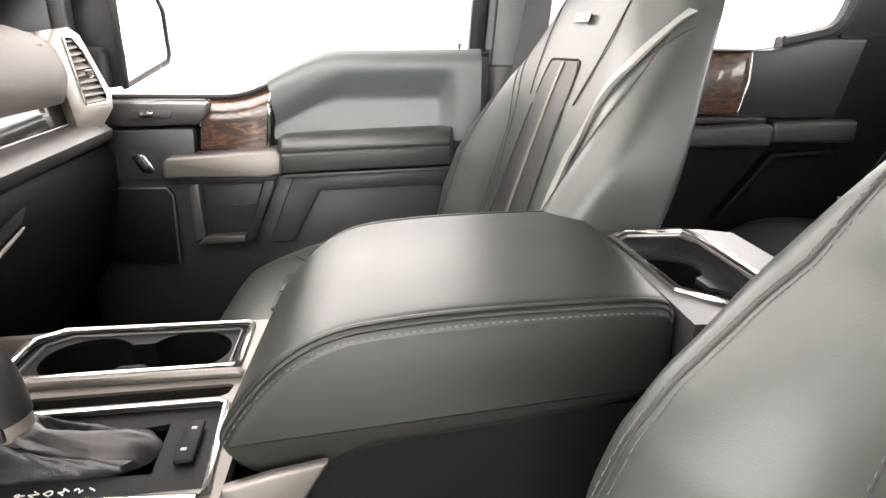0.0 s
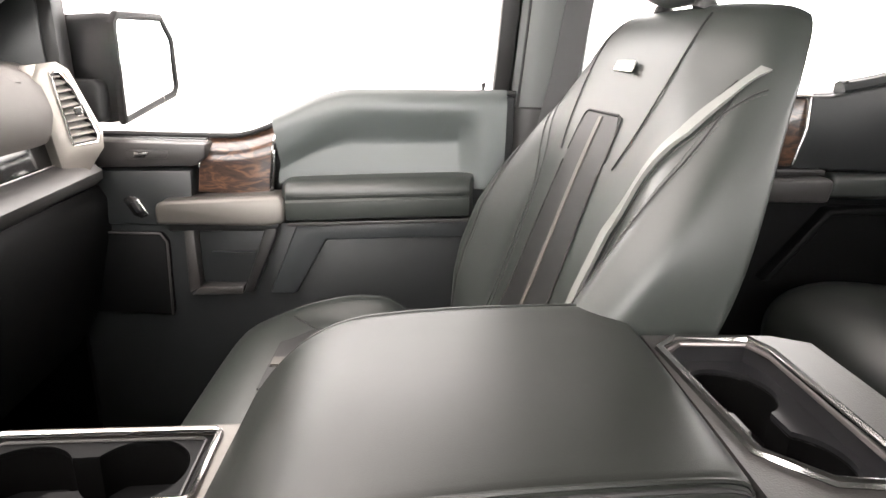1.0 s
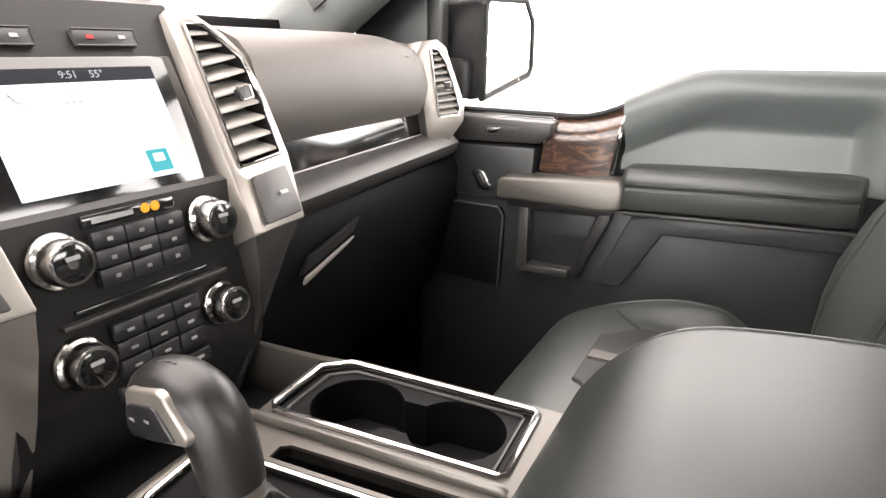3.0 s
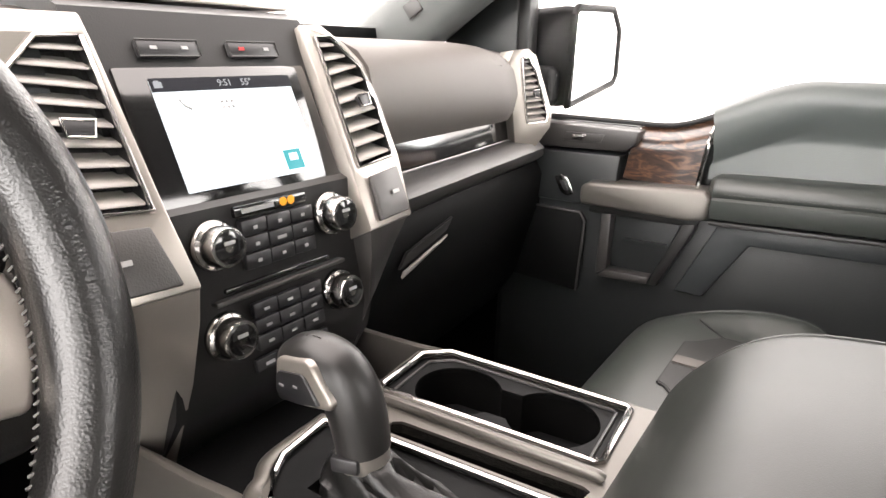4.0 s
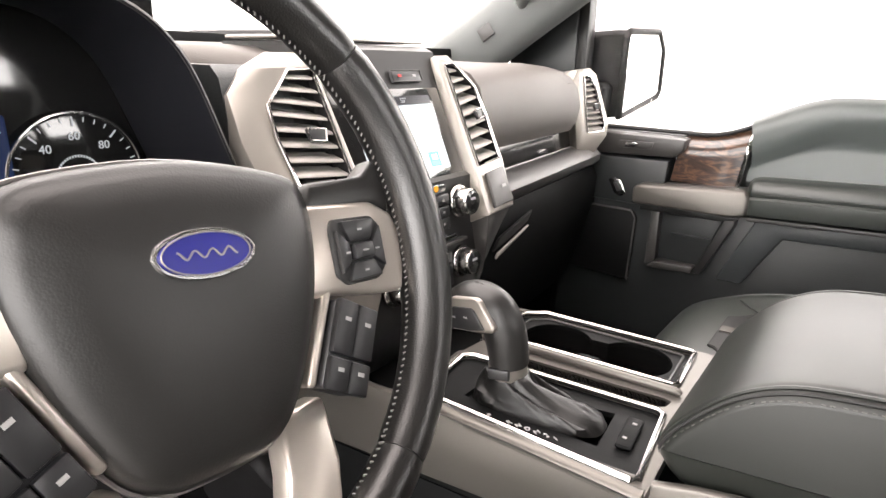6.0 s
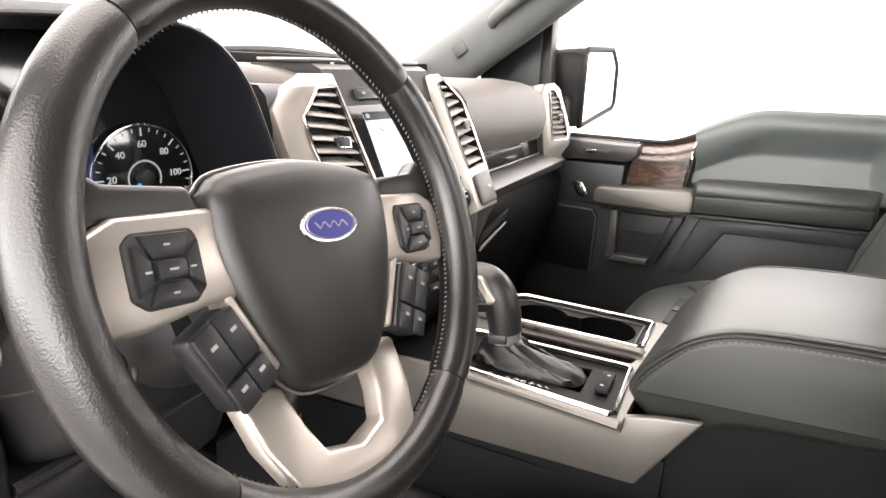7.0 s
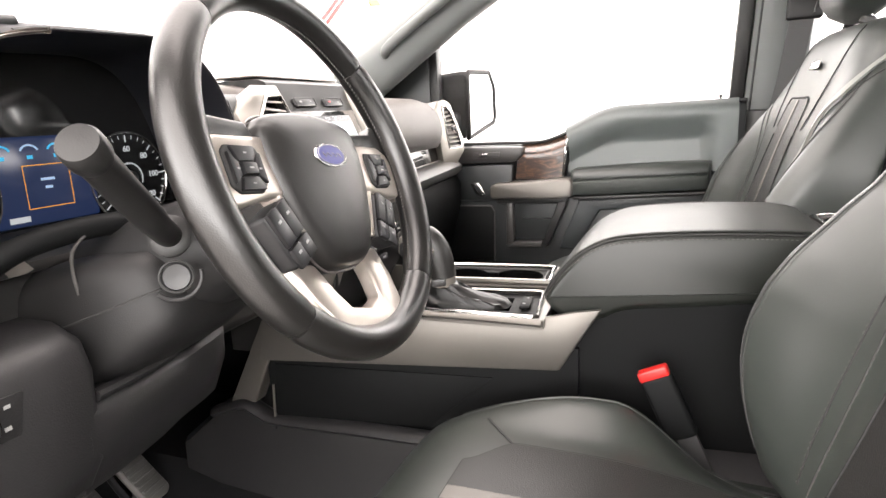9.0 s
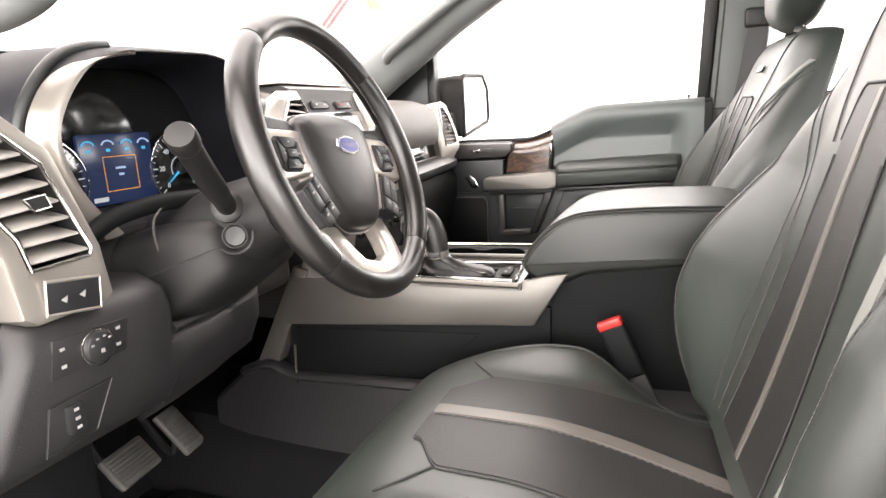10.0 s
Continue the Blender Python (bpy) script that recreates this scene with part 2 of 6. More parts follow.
SLAT = mat("grey_vent_slat", (0.23, 0.215, 0.20), 0.40, vary=0.06)
PLASTIC_GREY = mat("charcoal_plastic", (0.029, 0.0275, 0.026), 0.42, bump=0.25, scale=800, kind="voronoi", vary=0.08)
GLOSS = mat("piano_black", (0.008, 0.008, 0.008), 0.09, coat=0.6, vary=0.05)
BUTTON = mat("button_black", (0.012, 0.012, 0.013), 0.38, vary=0.06)
SATIN = mat("satin_champagne_metal", (0.285, 0.262, 0.238), 0.31, metal=0.65, bump=0.06, scale=1200, vary=0.05, stretch=(1, 1, 1))
WHEEL_SATIN = mat("satin_wheel_metal", (0.49, 0.445, 0.40), 0.29, metal=0.72, bump=0.06, scale=1200, vary=0.05)
CONSOLE_METAL = mat("brushed_console_metal", (0.108, 0.100, 0.090), 0.38, metal=0.6, bump=0.06, scale=1200, vary=0.06)
KNOB_METAL = mat("knob_chrome", (0.40, 0.39, 0.375), 0.20, metal=1.0, vary=0.03)
CHROME = mat("bright_chrome", (0.55, 0.54, 0.53), 0.18, metal=1.0, vary=0.02)
WOOD = walnut()
CARPET = mat("black_carpet", (0.006, 0.006, 0.0065), 0.95, bump=1.0, scale=900, vary=0.3, spec=0.1)
RUBBER = mat("black_rubber", (0.007, 0.007, 0.007), 0.62, bump=0.4, scale=300, vary=0.15)
PEDAL = mat("worn_pedal_rubber", (0.085, 0.082, 0.078), 0.65, bump=0.5, scale=250, vary=0.25)
PILLAR = mat("grey_pillar_trim", (0.085, 0.090, 0.088), 0.5, bump=0.25, scale=700, kind="voronoi", vary=0.05)
# unseen headliner, kept dark to cut the light bounced onto upward faces
HEADLINER = mat("grey_headliner", (0.075, 0.074, 0.072), 0.9, bump=0.6, scale=900, vary=0.08, spec=0.2)
BODY = mat("dark_body_paint", (0.05, 0.045, 0.042), 0.22, coat=0.8, vary=0.05)
RED = mat("red_plastic", (0.385, 0.010, 0.008), 0.38, vary=0.05)
ORANGE = mat("orange_print", (0.80, 0.16, 0.05), 0.5, vary=0.03)
BLUE = mat("blue_enamel", (0.004, 0.005, 0.13), 0.36, coat=0.0, vary=0.1)
WHITE = mat("white_print", (0.45, 0.45, 0.44), 0.5, vary=0.03)
GREYPRINT = mat("grey_print", (0.24, 0.24, 0.236), 0.5, vary=0.03)
HALL = mat("white_hall_paint", (0.82, 0.81, 0.80), 0.6, bump=0.1, scale=40, vary=0.02)
HALLFLOOR = mat("pale_hall_floor", (0.30, 0.295, 0.285), 0.5, bump=0.1, scale=60, vary=0.05)
WEBBING = mat("belt_webbing", (0.045, 0.045, 0.045), 0.7, bump=0.8, scale=1200, vary=0.1)
BADGE = mat("silver_badge", (0.72, 0.70, 0.66), 0.3, metal=0.6, vary=0.03)
LCD = glow("lit_white_screen", (0.93, 0.97, 1.0), 1.5)
LCD_DARK = glow("dark_status_bar", (0.02, 0.022, 0.03), 0.6)
CYAN = glow("cyan_icon", (0.08, 0.62, 0.68), 1.0)
CLUSTER_BLUE = glow("blue_cluster_screen", (0.014, 0.030, 0.095), 0.8)
CLUSTER_LITE = glow("pale_blue_figures", (0.45, 0.62, 0.85), 1.0)
CLUSTER_CYAN = glow("cyan_needle", (0.05, 0.45, 0.75), 1.2)
AMBER = glow("amber_light", (1.0, 0.42, 0.03), 1.3)
REDGLOW = glow("red_light", (0.9, 0.03, 0.02), 0.8)
DIALWHITE = glow("lit_dial_print", (0.85, 0.87, 0.9), 0.7)
GLASS = glass("clear_glass")
MIRROR = mat("mirror_glass", (0.86, 0.87, 0.87), 0.02, metal=1.0, vary=0.0, stain=0.0)

# ---- the hall round the truck ----
GROUND_Z = -0.72
solid("ground", box((0, 0, GROUND_Z - 0.1), (160, 160, 0.2), 0), HALLFLOOR, "pale smooth floor of a white photo hall", "floor", "structure")
solid("wall_front", box((-5.1, 3.0, 1.8), (0.2, 18.4, 5.04), 0), HALL, "plain white painted wall of the hall", "wall", "structure")
solid("wall_side", box((0.0, 12.1, 1.8), (10.0, 0.2, 5.04), 0), HALL, "plain white painted wall of the hall", "wall", "structure")

# ---- the cab shell ----
FLOOR_Z = 0.05
solid("floor", box((0.35, 0, FLOOR_Z - 0.03), (3.1, 1.72, 0.06), 0), CARPET, "black carpeted cab floor", "floor", "structure")
# firewall with sloping toe board
solid("firewall", along_y([(y, [(-1.2, 0.02), (-1.2, 0.84), (-1.15, 0.84), (-1.12, 0.45), (-0.86, 0.052), (-0.86, 0.02)]) for y in (-0.86, 0.86)]), CARPET,
      "black carpeted firewall and sloping toe board", "wall", "structure")
# floor hump
hump = [(-0.19, 0.05), (-0.165, 0.17), (-0.12, 0.21), (0.13, 0.21), (0.175, 0.17), (0.2, 0.05)]
solid("tunnel", along_x([(-1.0, hump), (1.6, hump)]), CARPET, "black carpeted floor tunnel", "floor", "structure")
# rear wall, roof, sides
solid("cab_back", box((1.78, 0, 0.45), (0.06, 1.72, 0.86), 0.01), SOFT, "dark rear wall of the cab", "wall", "structure")
roof_prof = [(-0.86, 1.26), (-0.78, 1.33), (-0.5, 1.365), (0, 1.375), (0.5, 1.365), (0.78, 1.33), (0.86, 1.26), (0.88, 1.30), (0.8, 1.40), (0, 1.44), (-0.8, 1.40), (-0.88, 1.30)]
solid("ceiling", along_x([(0.02, roof_prof), (1.8, roof_prof)]), HEADLINER, "unseen fabric headliner of the cab, dark grey to cut bounced light", "ceiling", "structure")
for side in (1, -1):
    # sill, kick panel, quarter behind the rear door
    solid("door_sill", box((0.3, side * 0.845, 0.02), (2.7, 0.09, 0.16), 0.012), PLASTIC, "black plastic door sill trim", "sill", "structure")
    solid("kick_panel", box((-0.86, side * 0.83, 0.42), (0.62, 0.06, 0.76), 0.01), LOWBOX, "kick panel with the footwell shade in its dark colour", "trim", "structure")
    solid("rear_quarter", prism([(1.42, side * 0.83, 0.05), (1.80, side * 0.83, 0.05), (1.80, side * 0.80, 1.34), (1.62, side * 0.80, 1.34), (1.42, side * 0.83, 0.86)], (0, side * 0.07, 0), 0.008),
          SOFT, "dark quarter trim behind the rear door", "trim", "structure")
    solid("roof_rail", tube(curve_pts([(-0.86, side * 0.80, 0.875), (-0.50, side * 0.795, 1.09), (-0.20, side * 0.775, 1.25), (0.05, side * 0.765, 1.315), (0.5, side * 0.76, 1.335), (1.75, side * 0.76, 1.33)]), 0.05, 12), BODY,
          "dark painted roof rail", "rail", "structure")


def pillar_a(side):
    sx = 0.0 if side > 0 else 0.10
    t = thing("windshield_pillar", (-0.7 + sx, side * 0.73, 0.9), "grey padded windshield pillar with a moulded grab handle", "pillar", kind="structure")
    rings = []
    for x, y, z, w, h in ((-0.86, 0.735, 0.845, 0.050, 0.075), (-0.66, 0.715, 0.965, 0.047, 0.066), (-0.42, 0.690, 1.105, 0.046, 0.058), (-0.18, 0.665, 1.225, 0.048, 0.052), (0.05, 0.645, 1.30, 0.05, 0.045)):
        d = Vector((0.86, -0.1 * side, 0.5)).normalized()
        up = Vector((-0.5, -0.25 * side, 0.83)).normalized()
        lat = d.cross(up)
        c = Vector((x + sx, side * y, z))
        rings.append([c + lat * w * 1.3 * math.copysign(abs(math.cos(a)) ** 0.7, math.cos(a)) + up * h * math.copysign(abs(math.sin(a)) ** 0.7, math.sin(a)) for a in [2 * math.pi * k / 24 for k in range(24)]])
    part("pillar_cover", loft(rings), PILLAR, t)
    # grab handle
    if side > 0:
        h = curve_pts([(-0.62, 0.665, 0.985), (-0.585, 0.632, 1.015), (-0.40, 0.61, 1.12), (-0.33, 0.625, 1.155)])
    else:
        h = curve_pts([(-0.52, -0.71, 0.945), (-0.43, -0.685, 0.934), (-0.345, -0.672, 0.938), (-0.290, -0.662, 0.968), (-0.245, -0.655, 1.03), (-0.20, -0.67, 1.13)])
    part("grab_handle", tube(h, 0.014 if side > 0 else 0.019, 14), PILLAR, t, "padded grab handle")
    part("vent_plate", box((-0.705 + sx, side * 0.655, 0.932), (0.035, 0.006, 0.03), 0.002, rot=(0, -35, 8 * side)), PLASTIC_GREY, t)


pillar_a(1)
pillar_a(-1)

# door pillars between front and rear door
def pillar_b(side):
    t = thing("door_pillar", (0.33, side * 0.83, 0.1), "grey moulded pillar trim between the doors", "pillar", kind="structure")
    prof = [(0.285, 0.86), (0.285, 0.815), (0.297, 0.803), (0.325, 0.797), (0.375, 0.800), (0.41, 0.815), (0.43, 0.86)]
    x0 = 0.10 if side < 0 else 0.0
    low = [(x + x0, side * y, 0.08) for x, y in prof]
    mid = [(x + x0, side * y, 0.80) for x, y in prof]
    top = [(x + x0 + 0.03, side * (y - 0.045), 1.33) for x, y in prof]
    part("lower_cover", loft([low, mid]), PLASTIC_GREY, t)
    mid2 = mid
    part("upper_cover", loft([mid2, top]), PILLAR, t)
    part("joint", tube(mid[1:6], 0.0022, 6), SEAM, t)
    part("edge_strip", tube([Vector(mid[2]) + (Vector(top[2]) - Vector(mid[2])) * k for k in steps(0, 1, 6)], 0.0025, 6), SEAM, t)
    part("door_seal", prism([(0.262 + x0, side * 0.842, 0.10), (0.292 + x0, side * 0.842, 0.10), (0.292 + x0, side * 0.842, 0.80), (0.325 + x0, side * 0.795, 1.33), (0.290 + x0, side * 0.795, 1.33), (0.262 + x0, side * 0.842, 0.80)], (0, side * 0.012, 0), 0), RUBBER, t, "black rubber door seal")
    return t


pillar_b(1)
pillar_b(-1)

# windshield, with the black band at its foot
def ws(u, v):
    return Vector((-1.16 + 1.2 * v, u * (0.80 - 0.14 * v), 0.90 + 0.42 * v - 0.05 * u * u * (1 - v)))


wind = thing("windshield", (-1.0, 0, 0.9), "clear curved windshield glass", "windshield", kind="structure")
pane = part("pane", sheet(ws, steps(-1, 1, 16), steps(0, 1, 6), 0.004), GLASS, wind)
pane.visible_shadow = False
for side in (-1, 1):
    wiper = tube(curve_pts([(-1.14, side * 0.30 - 0.1, 0.905), (-1.12, side * 0.3 + 0.15, 0.915), (-1.13, side * 0.3 + 0.45, 0.90)]), 0.010, 8)
    solid("wiper", wiper, RUBBER, "black windshield wiper lying at the foot of the glass", "wiper")
# bonnet outside
solid("hood_panel", along_y([(y, [(-2.2, 0.55), (-2.2, 0.66 + 0.03 * (1 - (y / 0.85) ** 2)), (-1.22, 0.80 + 0.03 * (1 - (y / 0.85) ** 2)), (-1.22, 0.55)]) for y in steps(-0.85, 0.85, 10)]), BODY,
      "dark painted front hood of the truck", "hood")


def wall_sign():
    t = thing("wall_sign", (-4.98, 8.0, 2.6), "red and orange slanted strokes of a sign on the hall wall", "sign")
    for k in (0.0, 0.17):
        part("stroke", prism([(-4.995, 7.22 + k, 2.08), (-4.995, 7.32 + k, 2.08), (-4.995, 9.12 + k, 3.40), (-4.995, 9.02 + k, 3.40)], (0.02, 0, 0), 0), RED, t, "red sign stroke")
    part("stroke", prism([(-4.995, 9.22, 2.72), (-4.995, 9.62, 2.78), (-4.995, 8.85, 3.40), (-4.995, 8.45, 3.40)], (0.02, 0, 0), 0), ORANGE, t, "orange sign stroke")


wall_sign()

# ---- front passenger door ----
def belt(x):
    """Height of the window line over x."""
    return 0.735 + 0.083 * smooth01(-0.235, 0.005, x) + 0.020 * max(0.0, x)


def front_door():
    t = thing("front_door", (-0.1, 0.83, 0.15), "closed front door lined in black leather and charcoal plastic", "car door")
    # shell
    xs = steps(-0.56, 0.292, 32)
    ol = [(x, 0.80, belt(x) - 0.004) for x in xs] + [(0.296, 0.80, 0.12), (-0.56, 0.80, 0.12)]
    part("door_shell", prism(ol, (0, 0.09, 0), 0.004), SOFT, t)
    part("window_seal", tube([(x, 0.795, belt(x) + 0.002) for x in xs], 0.0048, 8), SEAM, t, "black rubber window seal")

    # padded upper panel with a dished middle
    def dish(x, z):
        top = belt(x)
        a = smooth01(-0.060, 0.060, x + 0.029 - 1.82 * (z - 0.775)) * (1 - smooth01(0.185, 0.240, x))
        b = 1 - smooth01(top - 0.092, top - 0.016, z)
        return a * b * (0.45 + 0.55 * smooth01(0.63, 0.79, z))

    def up(x, v):
        z = 0.655 + (belt(x) - 0.655) * v
        return Vector((x, 0.772 + 0.027 * dish(x, z) + 0.020 * smooth01(0.84, 1.0, v) ** 2, z))

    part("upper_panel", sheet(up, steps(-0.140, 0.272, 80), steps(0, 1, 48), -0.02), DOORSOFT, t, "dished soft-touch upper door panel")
    # armrest bolster: rounded, with a seam
    prof = [(0.790, 0.600), (0.716, 0.600), (0.706, 0.606), (0.702, 0.622), (0.703, 0.638), (0.7075, 0.642), (0.705, 0.647), (0.708, 0.660), (0.718, 0.670), (0.735, 0.674), (0.790, 0.674)]
    rings = []
    for x, k, dz in ((-0.128, 0.75, -0.012), (-0.118, 0.95, -0.006), (-0.10, 1, -0.004), (0.05, 1, 0.004), (0.19, 1, 0.010), (0.208, 0.92, 0.010), (0.216, 0.6, 0.009)):
        rings.append([(x, 0.79 - (0.79 - y) * k, z + dz) for y, z in prof])
    arm = part("armrest", loft(rings), LEATHER, t, "padded black leather armrest")
    part("stitching", stitches([(-0.10, 0.7055, 0.6445), (0.05, 0.7055, 0.6525), (0.19, 0.7055, 0.6585)], 0.007, 0.0045, 0.0007), THREAD, arm)
    part("trim_strip", prism([(-0.118, 0.712, 0.588), (0.212, 0.712, 0.603), (0.212, 0.712, 0.610), (-0.118, 0.712, 0.595)], (0, 0.06, 0), 0.002), PLASTIC_GREY, t)
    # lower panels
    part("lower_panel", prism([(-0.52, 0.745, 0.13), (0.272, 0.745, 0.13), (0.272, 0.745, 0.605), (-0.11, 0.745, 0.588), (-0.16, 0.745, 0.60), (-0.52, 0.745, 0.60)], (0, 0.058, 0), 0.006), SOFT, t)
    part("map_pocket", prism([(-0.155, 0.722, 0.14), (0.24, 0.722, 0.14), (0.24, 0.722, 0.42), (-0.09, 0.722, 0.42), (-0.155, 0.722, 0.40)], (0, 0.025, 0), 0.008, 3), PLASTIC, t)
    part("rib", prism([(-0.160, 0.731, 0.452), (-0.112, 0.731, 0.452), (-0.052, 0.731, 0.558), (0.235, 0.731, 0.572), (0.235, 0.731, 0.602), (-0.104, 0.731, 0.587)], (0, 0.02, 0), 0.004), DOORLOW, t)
    # front dark block and the silver panel over it
    part("front_block", prism([(-0.52, 0.735, 0.58), (-0.292, 0.735, 0.58), (-0.288, 0.735, 0.682), (-0.52, 0.735, 0.676)], (0, 0.065, 0), 0.005), SOFT, t)
    top = part("switch_panel", prism([(-0.52, 0.742, 0.680), (-0.284, 0.742, 0.688), (-0.262, 0.742, 0.705), (-0.262, 0.742, 0.728), (-0.52, 0.742, 0.730)], (0, 0.06, 0), 0.005), PLASTIC_GREY, t, "grey plastic switch panel")
    part("switch_plate", prism([(-0.405, 0.7395, 0.699), (-0.33, 0.7395, 0.701), (-0.324, 0.7395, 0.716), (-0.40, 0.7395, 0.715)], (0, 0.004, 0), 0.0015), PLASTIC_GREY, top)
    part("switch", prism([(-0.386, 0.735, 0.703), (-0.366, 0.735, 0.703), (-0.358, 0.735, 0.713), (-0.384, 0.735, 0.713)], (0, 0.008, 0), 0.0015), CHROME, top, "chrome rocker switch")
    # walnut block with bright edges
    def wood(v, u):
        x = -0.278 + 0.132 * u + 0.012 * (v - 0.5)
        z = 0.640 + (belt(x) - 0.635) * v
        y = 0.752 + 0.004 * v + 0.050 * smooth01(0.55, 1.0, v) ** 1.6 - 0.004 * math.sin(math.pi * u)
        return Vector((x, y, z))

    w = part("wood_trim", sheet(wood, steps(0, 1, 16), steps(0, 1, 10), -0.018), WOOD, t, "glossy dark walnut trim block")
    part("chrome_edge", tube([wood(v, 1.0) - Vector((0, 0.002, 0)) for v in steps(0, 1, 12)], 0.0042, 8), CHROME, w)
    part("chrome_edge", tube([wood(v, 0.0) - Vector((0, 0.001, 0)) for v in steps(0.45, 1, 8)], 0.0032, 8), CHROME, w)
    # pull handle
    hp = [(-0.345, 0.700, 0.590), (-0.150, 0.700, 0.590), (-0.119, 0.704, 0.596), (-0.117, 0.708, 0.634), (-0.128, 0.708, 0.646), (-0.335, 0.704, 0.632), (-0.347, 0.702, 0.622)]
    part("pull_handle", prism(hp, (0, 0.062, 0), 0.008, 3), CONSOLE_METAL, t, "satin metal pull handle")
    part("handle_shadow_strip", prism([(-0.33, 0.715, 0.575), (-0.14, 0.715, 0.578), (-0.13, 0.715, 0.592), (-0.33, 0.715, 0.588)], (0, 0.04, 0), 0.003), PLASTIC, t)
    # pocket under the handle
    part("pocket_post", prism([(-0.305, 0.716, 0.456), (-0.283, 0.716, 0.468), (-0.286, 0.716, 0.578), (-0.304, 0.716, 0.578)], (0, 0.035, 0), 0.003), PLASTIC_GREY, t)
    part("pocket_lip", prism([(-0.300, 0.714, 0.452), (-0.206, 0.714, 0.456), (-0.203, 0.714, 0.472), (-0.285, 0.714, 0.468)], (0, 0.035, 0), 0.003), PLASTIC_GREY, t)
    part("pocket_back", prism([(-0.285, 0.7385, 0.470), (-0.20, 0.7385, 0.470), (-0.165, 0.7385, 0.575), (-0.285, 0.7385, 0.575)], (0, 0.012, 0), 0.002), SOFT, t)
    part("pocket_shelf", prism([(-0.262, 0.728, 0.528), (-0.185, 0.728, 0.530), (-0.183, 0.728, 0.534), (-0.262, 0.728, 0.532)], (0, 0.014, 0), 0.001), SOFT, t)
    part("pocket_strut", prism([(-0.205, 0.714, 0.458), (-0.188, 0.714, 0.458), (-0.138, 0.714, 0.572), (-0.138, 0.714, 0.584), (-0.158, 0.714, 0.582)], (0, 0.032, 0), 0.003), PLASTIC, t)
    # lock switch and speaker
    lk = part("lock_plate", prism([(-0.412, 0.7305, 0.628), (-0.398, 0.7305, 0.634), (-0.384, 0.7305, 0.629), (-0.368, 0.7305, 0.600), (-0.382, 0.7305, 0.593), (-0.396, 0.7305, 0.599)], (0, 0.008, 0), 0.002), CHROME, t, "small chrome door lock switch")
    part("rocker", prism([(-0.399, 0.7285, 0.622), (-0.391, 0.7285, 0.624), (-0.381, 0.7285, 0.606), (-0.389, 0.7285, 0.604)], (0, 0.004, 0), 0.001), BUTTON, lk)
    sp = [(-0.492, 0.730, 0.41), (-0.345, 0.730, 0.405), (-0.341, 0.730, 0.55), (-0.352, 0.730, 0.566), (-0.475, 0.730, 0.566), (-0.492, 0.730, 0.54)]
    grille = part("speaker_grille", prism(sp, (0, 0.018, 0), 0.004), LOWBOX, t)
    part("grille_edge", tube([sp[5], sp[4], sp[3], sp[2], sp[1]], 0.0022, 6), PLASTIC_GREY, grille)
    # window glass and frame
    gl = part("window_glass", prism([(-0.53, 0.835, 0.73), (0.0, 0.835, 0.80), (0.27, 0.835, 0.815), (0.29, 0.80, 1.30), (-0.02, 0.80, 1.30), (-0.53, 0.83, 1.02)], (0, 0.004, 0), 0), GLASS, t, "clear side window")
    gl.visible_shadow = False
    part("front_frame", prism([(-0.545, 0.80, 0.73), (-0.520, 0.80, 0.73), (-0.520, 0.79, 1.06), (-0.548, 0.79, 1.04)], (0, 0.04, 0), 0.004), PLASTIC, t)
    part("sail_panel", prism([(-0.72, 0.795, 0.78), (-0.542, 0.795, 0.72), (-0.545, 0.785, 1.02), (-0.72, 0.79, 0.92)], (0, 0.04, 0), 0.006), SOFT, t)
    part("rear_frame", prism([(0.252, 0.81, 0.82), (0.282, 0.81, 0.82), (0.312, 0.765, 1.33), (0.275, 0.765, 1.33)], (0, 0.04, 0), 0.004), PLASTIC, t)
    part("lock_pin", lathe((0.232, 0.80, 0.825), (0, 0, 1), [(0.003, 0), (0.003, 0.010), (0.0045, 0.012), (0.0045, 0.018), (0.002, 0.02)], 10), CHROME, t)
    return t


front_door()


# ---- outside mirror ----
def side_mirror():
    t = thing("side_mirror", (-0.5, 0.86, 0.76), "black outside mirror showing the white hall", "mirror")
    o = [(0.862, 0.752), (1.084, 0.792), (1.098, 0.808), (1.092, 0.907), (1.050, 0.950), (0.876, 0.944), (0.862, 0.930)]

    def ring(x, k, dy=0.0):
        cy, cz = 0.97, 0.85
        return [Vector((x + 0.05 * (y - 0.95), cy + (y - cy) * k + dy, cz + (z - cz) * k)) for y, z in o]

    part("housing", loft([ring(-0.452, 1.0), ring(-0.475, 1.04), ring(-0.53, 1.0), ring(-0.58, 0.78), ring(-0.60, 0.4)]), MIRRORCASE, t, "", 50)
    part("rim", tube(ring(-0.450, 1.0), 0.0085, 8, True), MIRRORCASE, t, "dark housing rim")
    part("glass", loft([ring(-0.4475, 0.955), ring(-0.4535, 0.955)]), MIRROR, t, "clear mirror glass")
    part("arm", box((-0.515, 0.845, 0.79), (0.08, 0.07, 0.08), 0.015, 3), MIRRORCASE, t)
    part("cap", loft([ring(-0.54, 1.0, -0.004), ring(-0.585, 0.88, -0.004), ring(-0.63, 0.55)]), BODY, t, "dark painted mirror cap")


side_mirror()


